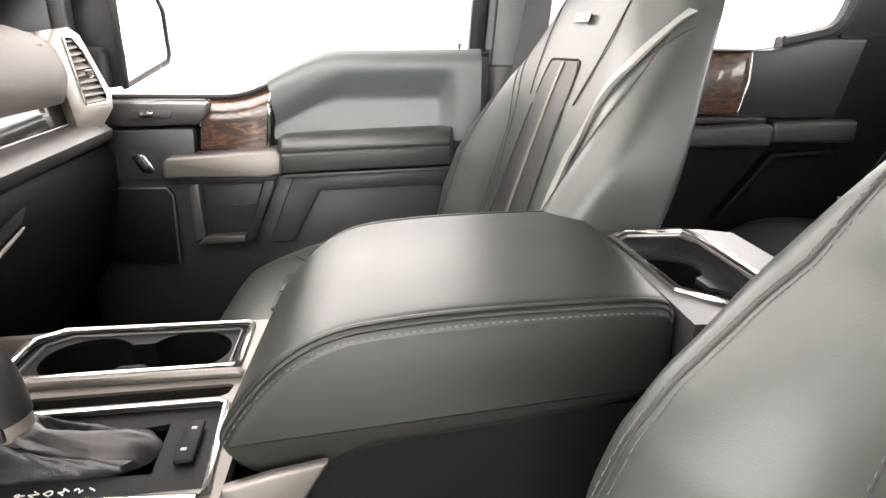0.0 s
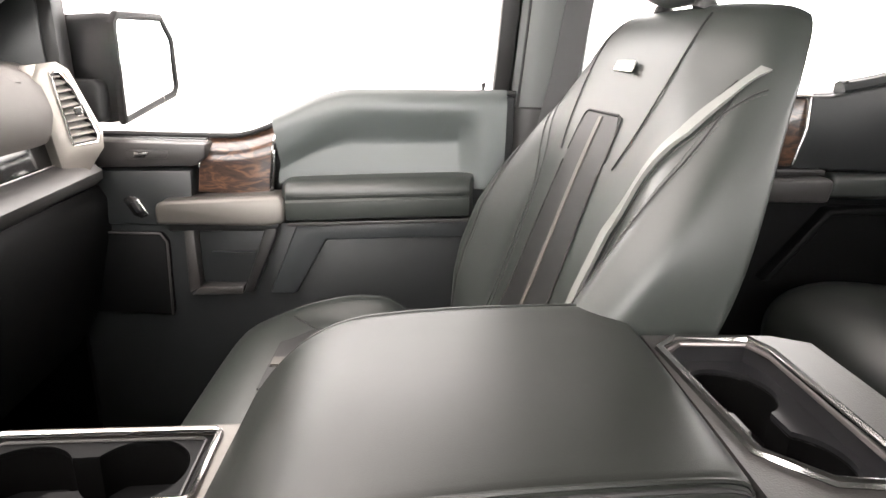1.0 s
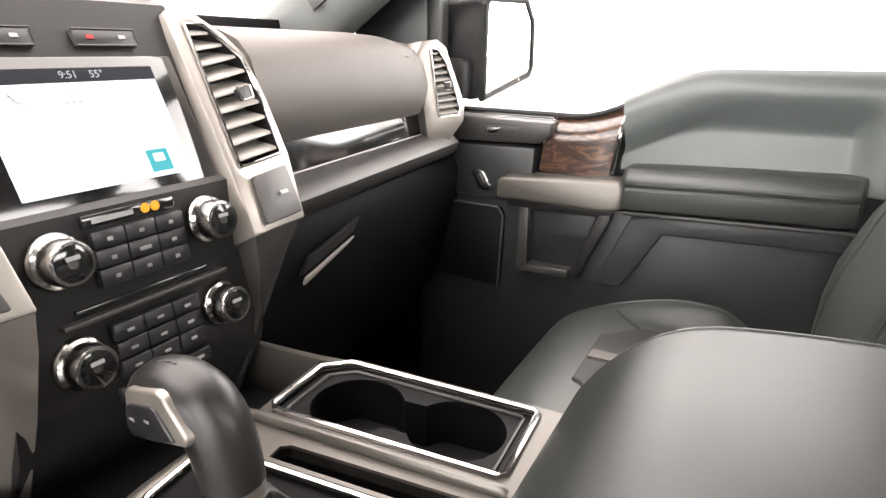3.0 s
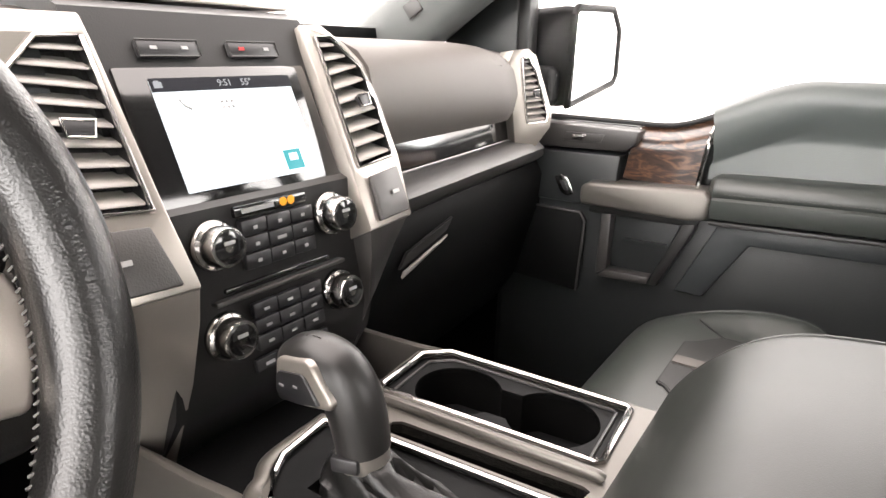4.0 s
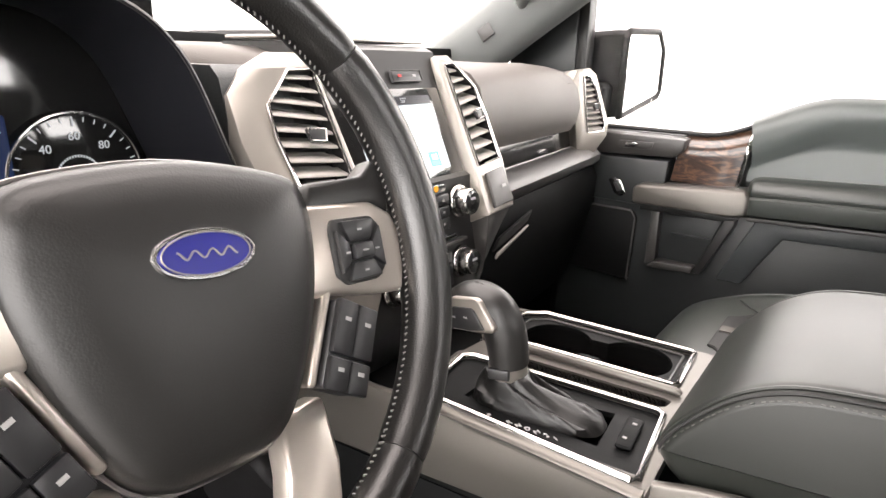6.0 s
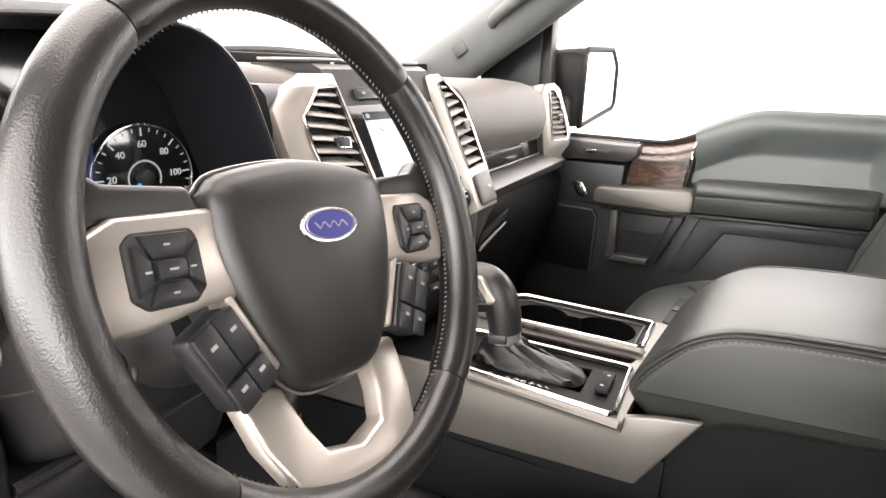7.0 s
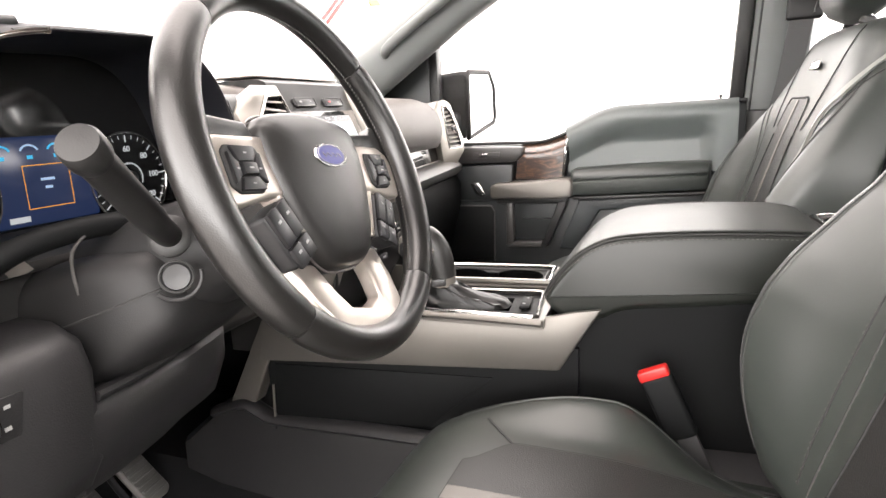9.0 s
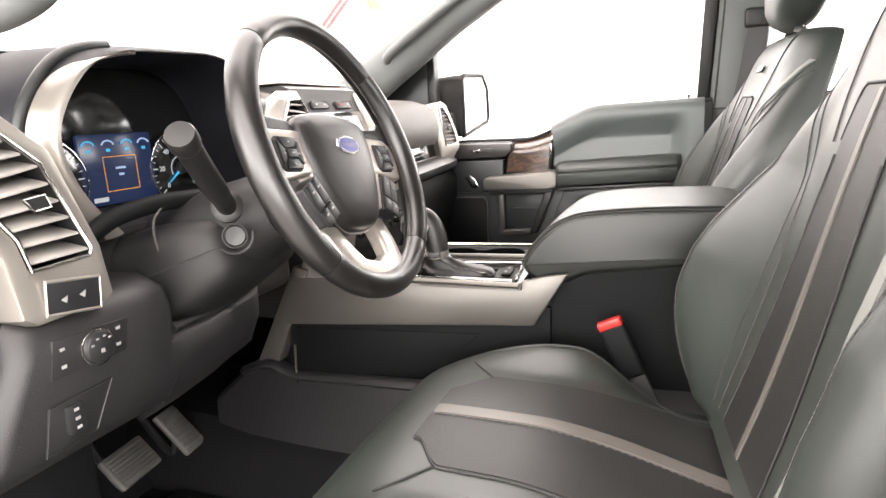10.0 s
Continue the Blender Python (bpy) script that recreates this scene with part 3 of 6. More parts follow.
# ---- rear door ----
def rear_door(side):
    t = thing("rear_door", (0.9, side * 0.86, 0.15), "closed rear door with walnut trim and grey pull handle", "car door")
    s = side
    part("door_shell", prism([(0.43, s * 0.845, 0.12), (1.42, s * 0.845, 0.12), (1.42, s * 0.845, 0.90), (1.10, s * 0.845, 0.872), (0.92, s * 0.845, 0.838), (0.43, s * 0.845, 0.828)], (0, s * 0.06, 0), 0.006), LOWBOX, t)
    part("upper_panel", prism([(0.44, s * 0.828, 0.69), (1.08, s * 0.828, 0.69), (1.12, s * 0.828, 0.86), (1.02, s * 0.828, 0.862), (0.91, s * 0.828, 0.836), (0.44, s * 0.828, 0.822)], (0, s * 0.025, 0), 0.008, 3), SOFT, t)
    w = part("wood_trim", prism([(0.74, s * 0.812, 0.70), (0.845, s * 0.812, 0.70), (0.858, s * 0.812, 0.775), (0.858, s * 0.822, 0.83), (0.745, s * 0.822, 0.828)], (0, s * 0.03, 0), 0.005), WOOD, t, "dark walnut trim block")
    part("chrome_edge", tube([(0.842, s * 0.810, 0.705), (0.856, s * 0.809, 0.775), (0.858, s * 0.818, 0.834)], 0.003, 8), CHROME, w)
    part("top_plate", box((0.80, s * 0.835, 0.835), (0.115, 0.05, 0.006), 0.002), SATIN, w)
    part("pull_handle", prism([(0.70, s * 0.785, 0.632), (0.915, s * 0.785, 0.634), (0.92, s * 0.785, 0.676), (0.905, s * 0.785, 0.684), (0.70, s * 0.785, 0.675)], (0, s * 0.05, 0), 0.008, 3), PLASTIC_GREY, t, "grey pull handle")
    part("handle_cup", box((0.81, s * 0.822, 0.688), (0.20, 0.03, 0.016), 0.004), PLASTIC, t)
    part("armrest", prism([(0.925, s * 0.80, 0.64), (1.12, s * 0.80, 0.64), (1.12, s * 0.80, 0.69), (0.925, s * 0.80, 0.688)], (0, s * 0.05, 0), 0.010, 3), LEATHER, t)
    part("rib", prism([(0.83, s * 0.815, 0.46), (0.85, s * 0.815, 0.46), (0.95, s * 0.815, 0.60), (1.10, s * 0.815, 0.61), (1.10, s * 0.815, 0.625), (0.94, s * 0.815, 0.615)], (0, s * 0.04, 0), 0.005), LOWBOX, t)
    g = part("window_glass", prism([(0.45, s * 0.855, 0.82), (1.40, s * 0.855, 0.88), (1.36, s * 0.81, 1.33), (0.47, s * 0.81, 1.33)], (0, s * 0.004, 0), 0), GLASS, t, "clear side window")
    g.visible_shadow = False
    part("lock_pin", lathe((0.935, s * 0.84, 0.845), (0, 0, 1), [(0.003, 0), (0.003, 0.012), (0.0045, 0.014), (0.0045, 0.02), (0.002, 0.022)], 10), CHROME, t)
    part("rear_frame", tube(curve_pts([(0.93, s * 0.85, 0.846), (1.00, s * 0.85, 0.86), (1.05, s * 0.85, 0.878), (1.075, s * 0.845, 0.93), (1.10, s * 0.82, 1.10), (1.16, s * 0.80, 1.33)]), 0.018, 8), SOFT, t)
    part("rear_cover", prism([(1.06, s * 0.842, 0.85), (1.42, s * 0.842, 0.89), (1.42, s * 0.80, 1.33), (1.17, s * 0.80, 1.33), (1.09, s * 0.83, 1.0)], (0, s * 0.03, 0), 0.005), SOFT, t)


rear_door(1)
rear_door(-1)

# ---- dashboard ----
def plate(name, outline, holes, z, thick, material, parent, label="", m=None, bevel=0.0, merge=True):
    """A flat plate with openings; outlines in (x, y), top at z."""
    cu = bpy.data.curves.new(name, "CURVE")
    cu.dimensions, cu.fill_mode, cu.extrude = "2D", "BOTH", thick / 2
    for pts in [outline] + list(holes):
        sp = cu.splines.new("POLY")
        sp.points.add(len(pts) - 1)
        for p, (x, y) in zip(sp.points, pts):
            p.co = (x, y, 0, 1)
        sp.use_cyclic_u = True
    ob = bpy.data.objects.new(name, cu)
    scene.collection.objects.link(ob)
    me = bpy.data.meshes.new_from_object(ob)
    scene.collection.objects.unlink(ob)
    bpy.data.objects.remove(ob)
    me.transform(m if m else Matrix.Translation((0, 0, z - thick / 2)))
    bm = bmesh.new()
    bm.from_mesh(me)
    bmesh.ops.remove_doubles(bm, verts=bm.verts, dist=1e-5)
    if merge:
        bmesh.ops.dissolve_limit(bm, angle_limit=0.01, verts=bm.verts, edges=bm.edges)
    return part(name, bevelled(bm, bevel, 2, 60), material, parent, label)


def framed(name, outline, hole, n, thick, material, parent, label="", bevel=0.003):
    """A flat panel with an opening, from 3D points; its face lies through the middle of the outline, square to n."""
    n = Vector(n).normalized()
    o = sum((Vector(p) for p in outline), Vector()) / len(outline)
    m = facing(o - n * (thick / 2), n)
    inv = m.inverted()
    flat = [[(inv @ Vector(p)).xy for p in pts] for pts in (outline, hole)]
    return plate(name, flat[0], [flat[1]], 0, thick, material, parent, label, m, bevel, False)


def on_plane(p, o, n):
    p, n = Vector(p), Vector(n).normalized()
    return p - n * (p - Vector(o)).dot(n)


def vent(parent, left, right, slats, n, depth=0.03, tab=0.55, lab="air vent with dark slats"):
    """Slatted outlet between two edge lines, given from top to bottom."""
    n = Vector(n).normalized()
    left, right = [Vector(p) for p in left], [Vector(p) for p in right]

    def edge(pts, v):
        d = [(b - a).length for a, b in zip(pts[:-1], pts[1:])]
        t = v * sum(d)
        for a, b, k in zip(pts[:-1], pts[1:], d):
            if t <= k + 1e-9:
                return a + (b - a) * (t / k)
            t -= k
        return pts[-1].copy()

    def at(u, v):
        return edge(left, v) * (1 - u) + edge(right, v) * u

    loop = left + right[::-1]
    v0 = part("air_vent", prism([p - n * depth for p in loop], -n * 0.004, 0), SEAM, parent, lab)
    down = (at(0.5, 1) - at(0.5, 0)).normalized()
    for i in range(slats):
        v = (i + 0.5) / slats
        a, b = at(0.02, v) - n * 0.002, at(0.98, v) - n * 0.002
        back = -n * depth * 0.85 - down * 0.016
        part("slat", prism([a, b, b + back, a + back], down * 0.0036, 0.0010, 1), SLAT, v0)
    part("chrome_bezel", tube(loop, 0.0019, 6, True), CHROME, v0)
    wall = bmesh.new()
    mid = sum(loop, Vector()) / len(loop)
    inset = [p + (mid - p).normalized() * 0.0012 for p in loop]
    fr = [wall.verts.new(p) for p in inset]
    bk = [wall.verts.new(p - n * depth) for p in inset]
    for i in range(len(loop)):
        wall.faces.new((fr[i], fr[(i + 1) % len(loop)], bk[(i + 1) % len(loop)], bk[i]))
    part("duct", wall, PLASTIC, v0)
    c = at(0.6, tab) + n * 0.001
    w = (at(1, tab) - at(0, tab)).length
    tabp = [c + (at(1, tab) - at(0, tab)) * k - down * e for k, e in ((-0.16, 0.006), (0.16, 0.006), (0.12, -0.007), (-0.12, -0.007))]
    knob = part("slider_tab", prism(tabp, n * 0.005, 0.0012), BUTTON, v0)
    part("tab_edge", tube([p + n * 0.0052 for p in tabp], 0.0011, 6, True), CHROME, knob)
    return v0


def dashboard():
    t = thing("dashboard", (-0.6, 0, 0.5), "dark soft-touch dashboard with satin metal vent pillars", "dashboard")
    # top pad over the full width
    rings = []
    for y in steps(-0.80, -0.1, 28) + steps(-0.05, 0.80, 17):
        c = 0.012 * (1 - (y / 0.8) ** 2) - 0.050 * (1 - smooth01(-0.67, -0.60, y)) - 0.015 * smooth01(0.13, 0.20, y)
        b = 0.13 * smooth01(-0.66, -0.62, y) * (1 - smooth01(-0.225, -0.185, y))
        b += 0.10 * smooth01(0.56, 0.66, y)
        rings.append([(x - (b if x > -0.52 else b * 0.5 if x > -0.7 else 0), y, z) for x, z in ((-1.16, 0.60), (-1.16, 0.858 + c), (-0.80, 0.872 + c), (-0.60, 0.876 + c), (-0.50, 0.872 + c), (-0.455, 0.862 + c), (-0.44, 0.845 + c), (-0.46, 0.80), (-0.50, 0.60))])
    part("top_pad", loft(rings), SOFT_TOP, t, "grained charcoal dash top", 50)
    for y0, y1, z0 in ((-0.10, 0.30, 0.893), (0.335, 0.725, 0.884)):
        part("defrost_grille", box((-0.82, (y0 + y1) / 2, z0), (0.030, y1 - y0, 0.022), 0.004), LOWBOX, t, "raised black defroster outlet")

    part("inner_face", along_y([(y, [(-0.50, 0.866), (-0.436, 0.866), (-0.424, 0.855), (-0.416, 0.82), (-0.416, 0.60), (-0.50, 0.60)]) for y in (-0.228, -0.215, -0.15)]), SOFT, t, "dark face beside the vent pillar", 50)
    # bulged face on the passenger side
    def dx(y):
        return -0.095 * (y - 0.2)

    face = [(-0.50, 0.880), (-0.452, 0.876), (-0.425, 0.866), (-0.408, 0.848), (-0.400, 0.82), (-0.398, 0.785), (-0.403, 0.757), (-0.412, 0.743), (-0.48, 0.741)]
    part("passenger_face", along_y([(y, [(x + dx(y) - 0.014 * smooth01(0.56, 0.64, y) ** 2, z - (0.010 + 0.012 * smooth01(0.5, 0.64, y) if z > 0.8 else 0) + 0.004 * (0.4 - y) * (1 if z < 0.76 else 0)) for x, z in face]) for y in steps(0.181, 0.668, 15)]), SOFT_TOP, t, "brown-grey soft passenger dash face", 50)
    strip = [(-0.433, 0.744), (-0.425, 0.700), (-0.49, 0.690), (-0.49, 0.744)]
    part("gloss_strip", along_y([(y, [(x + dx(y), z) for x, z in strip]) for y in (0.181, 0.40, 0.66)]), GLOSS, t, "piano black trim strip")
    ledge = [(-0.50, 0.702), (-0.415, 0.699), (-0.388, 0.693), (-0.376, 0.682), (-0.377, 0.668), (-0.392, 0.656), (-0.42, 0.650), (-0.50, 0.650)]
    part("ledge", along_y([(y, [(x + dx(y) * 1.0, z + 0.008 * (y - 0.2)) for x, z in ledge]) for y in steps(0.15, 0.70, 8)]), PLASTIC_GREY, t, "rounded ledge over the glove box", 50)
    part("ledge_line", tube([(-0.4195 + dx(y), y, 0.7015 + 0.008 * (y - 0.2)) for y in steps(0.185, 0.63, 6)], 0.0013, 6), SATIN_DARK, t, "thin bright line along the strip")
    # the glove box carries the footwell shade in its near-black colour
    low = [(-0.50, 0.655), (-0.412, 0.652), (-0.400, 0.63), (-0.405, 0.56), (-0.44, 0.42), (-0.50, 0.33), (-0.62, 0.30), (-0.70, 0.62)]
    part("glove_box", along_y([(y, [(x + dx(y) * 0.8, z) for x, z in low]) for y in (0.12, 0.135, 0.5, 0.72, 0.75)]), LOWBOX, t, "black glove box door with footwell shade in its colour")
    g = part("latch", prism([(-0.400, 0.225, 0.583), (-0.402, 0.335, 0.612), (-0.402, 0.352, 0.630), (-0.399, 0.24, 0.604)], (0.006, 0, 0), 0.002), PLASTIC, t, "black glove box latch")
    part("latch_lip", prism([(-0.392, 0.222, 0.574), (-0.395, 0.318, 0.602), (-0.394, 0.330, 0.609), (-0.391, 0.226, 0.583)], (0.005, 0, 0), 0.0015), SLAT, g)

    # passenger end pod, turned to the cabin
    pn = Vector((0.90, -0.42, 0.10)).normalized()
    po = Vector((-0.440, 0.660, 0.775))

    def pod_pt(a, z, out=0.0):
        """a across the pod from its inner edge, z height."""
        e1 = Vector((0.42, 0.90, 0)).normalized()
        p = on_plane(po + e1 * a + Vector((0, 0, z - 0.775)), po, pn)
        return p + pn * out

    pod = [(-0.052, 0.835), (-0.038, 0.860), (-0.004, 0.864), (0.014, 0.852), (0.052, 0.752), (0.048, 0.724), (0.010, 0.686), (-0.022, 0.684), (-0.034, 0.70), (-0.040, 0.76)]
    hole = [(-0.020, 0.847), (-0.006, 0.848), (0.010, 0.826), (0.040, 0.748), (0.036, 0.736), (-0.008, 0.733)]
    framed("end_pod", [pod_pt(a, z) for a, z in pod], [pod_pt(a, z) for a, z in hole], pn, 0.04, SATIN, t, "satin metal end pod round the vent", 0.004)
    vent(t, [pod_pt(a, z, 0.0015) for a, z in (hole[0], hole[5])], [pod_pt(a, z, 0.0015) for a, z in (hole[1], hole[2], hole[3], hole[4])], 10, pn, 0.034)

    # driver end pod
    pn = Vector((1, 0, 0.10)).normalized()
    po = Vector((-0.330, -0.70, 0.74))
    pod = [(-0.785, 0.835), (-0.700, 0.848), (-0.662, 0.812), (-0.634, 0.715), (-0.632, 0.664), (-0.641, 0.657), (-0.714, 0.655), (-0.726, 0.664), (-0.730, 0.72), (-0.760, 0.77), (-0.785, 0.80)]
    hole = [(-0.766, 0.824), (-0.708, 0.831), (-0.676, 0.800), (-0.647, 0.714), (-0.650, 0.707), (-0.709, 0.705), (-0.714, 0.735)]
    fit = lambda pts, out=0.0: [on_plane((-0.33, y, z), po, pn) + pn * out for y, z in pts]
    framed("end_pod", fit(pod), fit(hole), pn, 0.07, SATIN, t, "satin metal end pod round the vent", 0.004)
    h = fit(hole, 0.0015)
    vent(t, [h[0], h[6], h[5]], [h[1], h[2], h[3], h[4]], 8, pn, 0.05)
    sw = part("dimmer_switch", prism([(-0.3235, -0.707, 0.663), (-0.3235, -0.652, 0.655), (-0.3235, -0.648, 0.686), (-0.3235, -0.703, 0.694)], (0.004, 0, 0), 0.0015), BUTTON, t, "black dimmer switch")
    part("bezel", tube([(-0.3205, -0.707, 0.663), (-0.3205, -0.652, 0.655), (-0.3205, -0.648, 0.686), (-0.3205, -0.703, 0.694)], 0.002, 6, True), SATIN, sw)
    for y in (-0.688, -0.669):
        part("mark", prism([(-0.319, y - 0.004, 0.674), (-0.319, y + 0.003, 0.677), (-0.319, y + 0.001, 0.670)], (0.0006, 0, 0), 0), GREYPRINT, sw)

    # knee panels under the wheel
    a = [(-0.36, 0.662), (-0.331, 0.650), (-0.323, 0.625), (-0.329, 0.54), (-0.345, 0.512), (-0.40, 0.498), (-0.52, 0.49), (-0.52, 0.662)]
    part("knee_panel", loft([[(x - e, y - 0.43 * (0.636 - z) * f, z) for x, z in a] for y, e, f in ((-0.738, 0.02, 1), (-0.730, 0.004, 1), (-0.718, 0, 1), (-0.60, 0, 0.15), (-0.568, 0, 0), (-0.560, 0.004, 0), (-0.554, 0.016, 0))]), BASETRIM, t, "black lower dash panel", 50)
    part("end_panel", prism([(-0.52, -0.80, 0.30), (-0.36, -0.80, 0.30), (-0.352, -0.80, 0.65), (-0.40, -0.80, 0.70), (-0.52, -0.80, 0.70)], (0, 0.14, 0), 0.008), LOWBOX, t, "black dash end panel")
    b = [(-0.42, 0.580), (-0.385, 0.576), (-0.372, 0.564), (-0.374, 0.53), (-0.395, 0.485), (-0.43, 0.462), (-0.56, 0.45), (-0.56, 0.58)]

    def knee(x, y, z):
        """The bolster starts flush with the outer panel and turns away to the tunnel."""
        k = 1 - smooth01(-0.57, -0.40, y)
        return (x - 0.02 * smooth01(-0.5, -0.15, y) + 0.046 * k - 0.20 * max(0.0, (y + 0.345) / 0.19) ** 1.25, y, z + 0.020 * max(k, smooth01(-0.52, -0.15, y)))

    part("knee_panel", loft([[knee(x, y, z) for x, z in b] for y in steps(-0.572, -0.15, 20)]), BASETRIM, t, "black knee bolster", 50)
    part("knee_lip", tube([knee(-0.380, y, 0.577) for y in steps(-0.556, -0.20, 20)], 0.006, 8), BASETRIM, t)
    # fill behind the wheel column
    part("column_surround", box((-0.47, -0.40, 0.625), (0.10, 0.42, 0.16), 0.02, 3), PLASTIC, t)
    # light switch
    ls = part("light_switch_plate", prism([(-0.3270, -0.713, 0.600), (-0.3270, -0.628, 0.600), (-0.3255, -0.622, 0.634), (-0.3255, -0.706, 0.638)], (0.0035, 0, 0), 0.0015), BASETRIM, t, "black light switch plate")
    part("knob", lathe((-0.324, -0.662, 0.616), (1, 0, 0.05), [(0.0175, 0), (0.0175, 0.003), (0.0160, 0.005), (0.0155, 0.0075), (0.0140, 0.0085), (0.0005, 0.0080)]), BUTTON, ls)
    part("knob_ring", lathe((-0.3225, -0.662, 0.616), (1, 0, 0.05), [(0.0188, 0), (0.0188, 0.0016), (0.0174, 0.0022)]), KNOB_METAL, ls, "satin metal ring")
    part("mark", box((-0.3152, -0.662, 0.613), (0.0008, 0.004, 0.004), 0), GREYPRINT, ls)
    for y, z in ((-0.672, 0.621), (-0.666, 0.626), (-0.658, 0.627), (-0.652, 0.624)):
        part("mark", box((-0.3152, y, z), (0.0008, 0.003, 0.0018), 0), GREYPRINT, ls)
    for y, z in ((-0.698, 0.627), (-0.699, 0.610), (-0.636, 0.627), (-0.638, 0.610)):
        part("mark", box((-0.3226, y, z), (0.0008, 0.005, 0.003), 0), GREYPRINT, ls)
    br = part("brake_release", prism([(-0.3310, -0.729, 0.530), (-0.3310, -0.675, 0.532), (-0.3275, -0.652, 0.578), (-0.3275, -0.720, 0.576)], (0.003, 0, 0), 0.0015), BASETRIM, t, "square brake release cover")
    part("cover_edge", tube([(-0.3275, -0.729, 0.530), (-0.3275, -0.675, 0.532), (-0.3240, -0.652, 0.578), (-0.3240, -0.720, 0.576)], 0.0012, 6, True), PLASTIC, br)
    part("handle", box((-0.3260, -0.696, 0.556), (0.008, 0.020, 0.030), 0.003), BUTTON, br)
    for dz in (-0.009, 0, 0.009):
        part("mark", box((-0.3218, -0.696, 0.556 + dz), (0.0008, 0.005, 0.003), 0), GREYPRINT, br)
    return t


dashboard()


# ---- instrument cluster with its hood ----
def cluster():
    t = thing("instrument_cluster", (-0.55, -0.38, 0.72), "hooded instrument cluster with blue screen and round gauges", "instrument cluster")
    lip = curve_pts([(0, -0.552, 0.704), (0, -0.596, 0.760), (0, -0.611, 0.825), (0, -0.575, 0.886), (0, -0.525, 0.915), (0, -0.43, 0.923), (0, -0.335, 0.920), (0, -0.278, 0.880), (0, -0.240, 0.795), (0, -0.216, 0.725)], 6)
    c = Vector((0, -0.42, 0.80))

    def at(k, x):
        w = max(0.0, k - 1.0)
        return [Vector((x, (c + (p - c) * k).y - (0.15 * w if p.y < -0.5 else 0.0), (c + (p - c) * k).z)) for p in lip]

    outer, inner = (at(1.0, -0.40), at(1.07, -0.45), at(1.10, -0.60)), (at(0.965, -0.402), at(0.93, -0.46), at(0.90, -0.53))
    bm = loft([inner[2], inner[1], inner[0], at(0.98, -0.395), outer[0], outer[1], outer[2]], False, False)
    bmesh.ops.solidify(bm, geom=bm.faces[:], thickness=0.002)
    part("hood", bm, HOOD, t, "soft black hood", 50)
    # satin edge on the outer side
    b_in, b_out = at(0.955, -0.392), at(1.040, -0.420)

    def band(i, v):
        w = 1 - 0.88 * smooth01(16, 25, i)
        p = b_in[int(i)].lerp(b_out[int(i)], 0.08 + 0.92 * v * w)
        return p + Vector((0.007 * math.sin(math.pi * v), 0, 0))

    part("hood_trim", sheet(band, range(27), steps(0, 1, 6), 0.003), SATIN, t, "broad satin metal hood edge", 50)
    part("hood_rim", tube([p + Vector((-0.003, 0, 0)) for p in at(1.050, -0.424)][:27], 0.0065, 10), SOFT, t, "soft dark outer edge of the hood")
    rest = [p + Vector((0.004, 0, 0)) for p in at(0.985, -0.402)][24:]
    part("hood_edge", tube(rest, 0.0022, 6), PLASTIC_GREY, t, "thin grey hood edge")
    part("back_panel", box((-0.532, -0.425, 0.80), (0.012, 0.40, 0.25), 0.002), GLOSS, t)
    part("lower_lip", prism([(-0.53, -0.59, 0.712), (-0.41, -0.60, 0.700), (-0.41, -0.215, 0.700), (-0.53, -0.24, 0.712)], (0, 0, 0.012), 0.004), PLASTIC, t)
    # screen between the dials
    sc = part("screen", box((-0.522, -0.430, 0.775), (0.006, 0.122, 0.096), 0.004), CLUSTER_BLUE, t, "lit blue driver screen")
    for i, y in enumerate((-0.476, -0.445, -0.414, -0.385)):
        part("gauge_arc", tube([Vector((-0.518, y + 0.010 * math.cos(a), 0.806 + 0.008 * math.sin(a))) for a in steps(0.3, 2.84, 8)], 0.0011, 5), CLUSTER_LITE if i % 2 else CLUSTER_CYAN, sc)
        part("gauge_mark", box((-0.5185, y, 0.801), (0.001, 0.006, 0.004), 0), CLUSTER_CYAN, sc)
    fr = [(-0.518, -0.456, 0.745), (-0.518, -0.402, 0.745), (-0.518, -0.402, 0.792), (-0.518, -0.456, 0.792)]
    part("message_frame", tube(fr, 0.0005, 4, True), AMBER, sc)
    part("message_bar", box((-0.5185, -0.429, 0.776), (0.001, 0.016, 0.003), 0), CLUSTER_LITE, sc)
    part("message_bar", box((-0.5185, -0.429, 0.767), (0.001, 0.008, 0.003), 0), CLUSTER_LITE, sc)
    part("odometer_bar", box((-0.5185, -0.468, 0.735), (0.001, 0.022, 0.006), 0), DIALWHITE, sc)
    # round gauges
    for cy, figs in ((-0.318, ("0", "20", "40", "60", "80", "100", "120")), (-0.542, ("1", "2", "3", "4", "5", "6"))):
        cen = Vector((-0.524, cy, 0.764))
        d = part("dial", lathe(cen, (1, 0, 0), [(0.058, 0), (0.058, 0.003), (0.055, 0.004), (0.001, 0.004)], 40), GLOSS, t, "black round gauge")
        part("chrome_ring", tube([cen + Vector((0.005, 0.0585 * math.cos(a), 0.0585 * math.sin(a))) for a in [2 * math.pi * k / 40 for k in range(40)]], 0.0016, 6, True), CHROME, d)
        for k in range(25):
            a = radians(220 - 260 * k / 24)
            u = Vector((0, math.cos(a), math.sin(a)))
            r0 = 0.046 if k % 4 == 0 else 0.050
            part("tick", tube([cen + Vector((0.0052, 0, 0)) + u * r0, cen + Vector((0.0052, 0, 0)) + u * 0.0545], 0.0008 if k % 4 == 0 else 0.0005, 4), DIALWHITE, d)
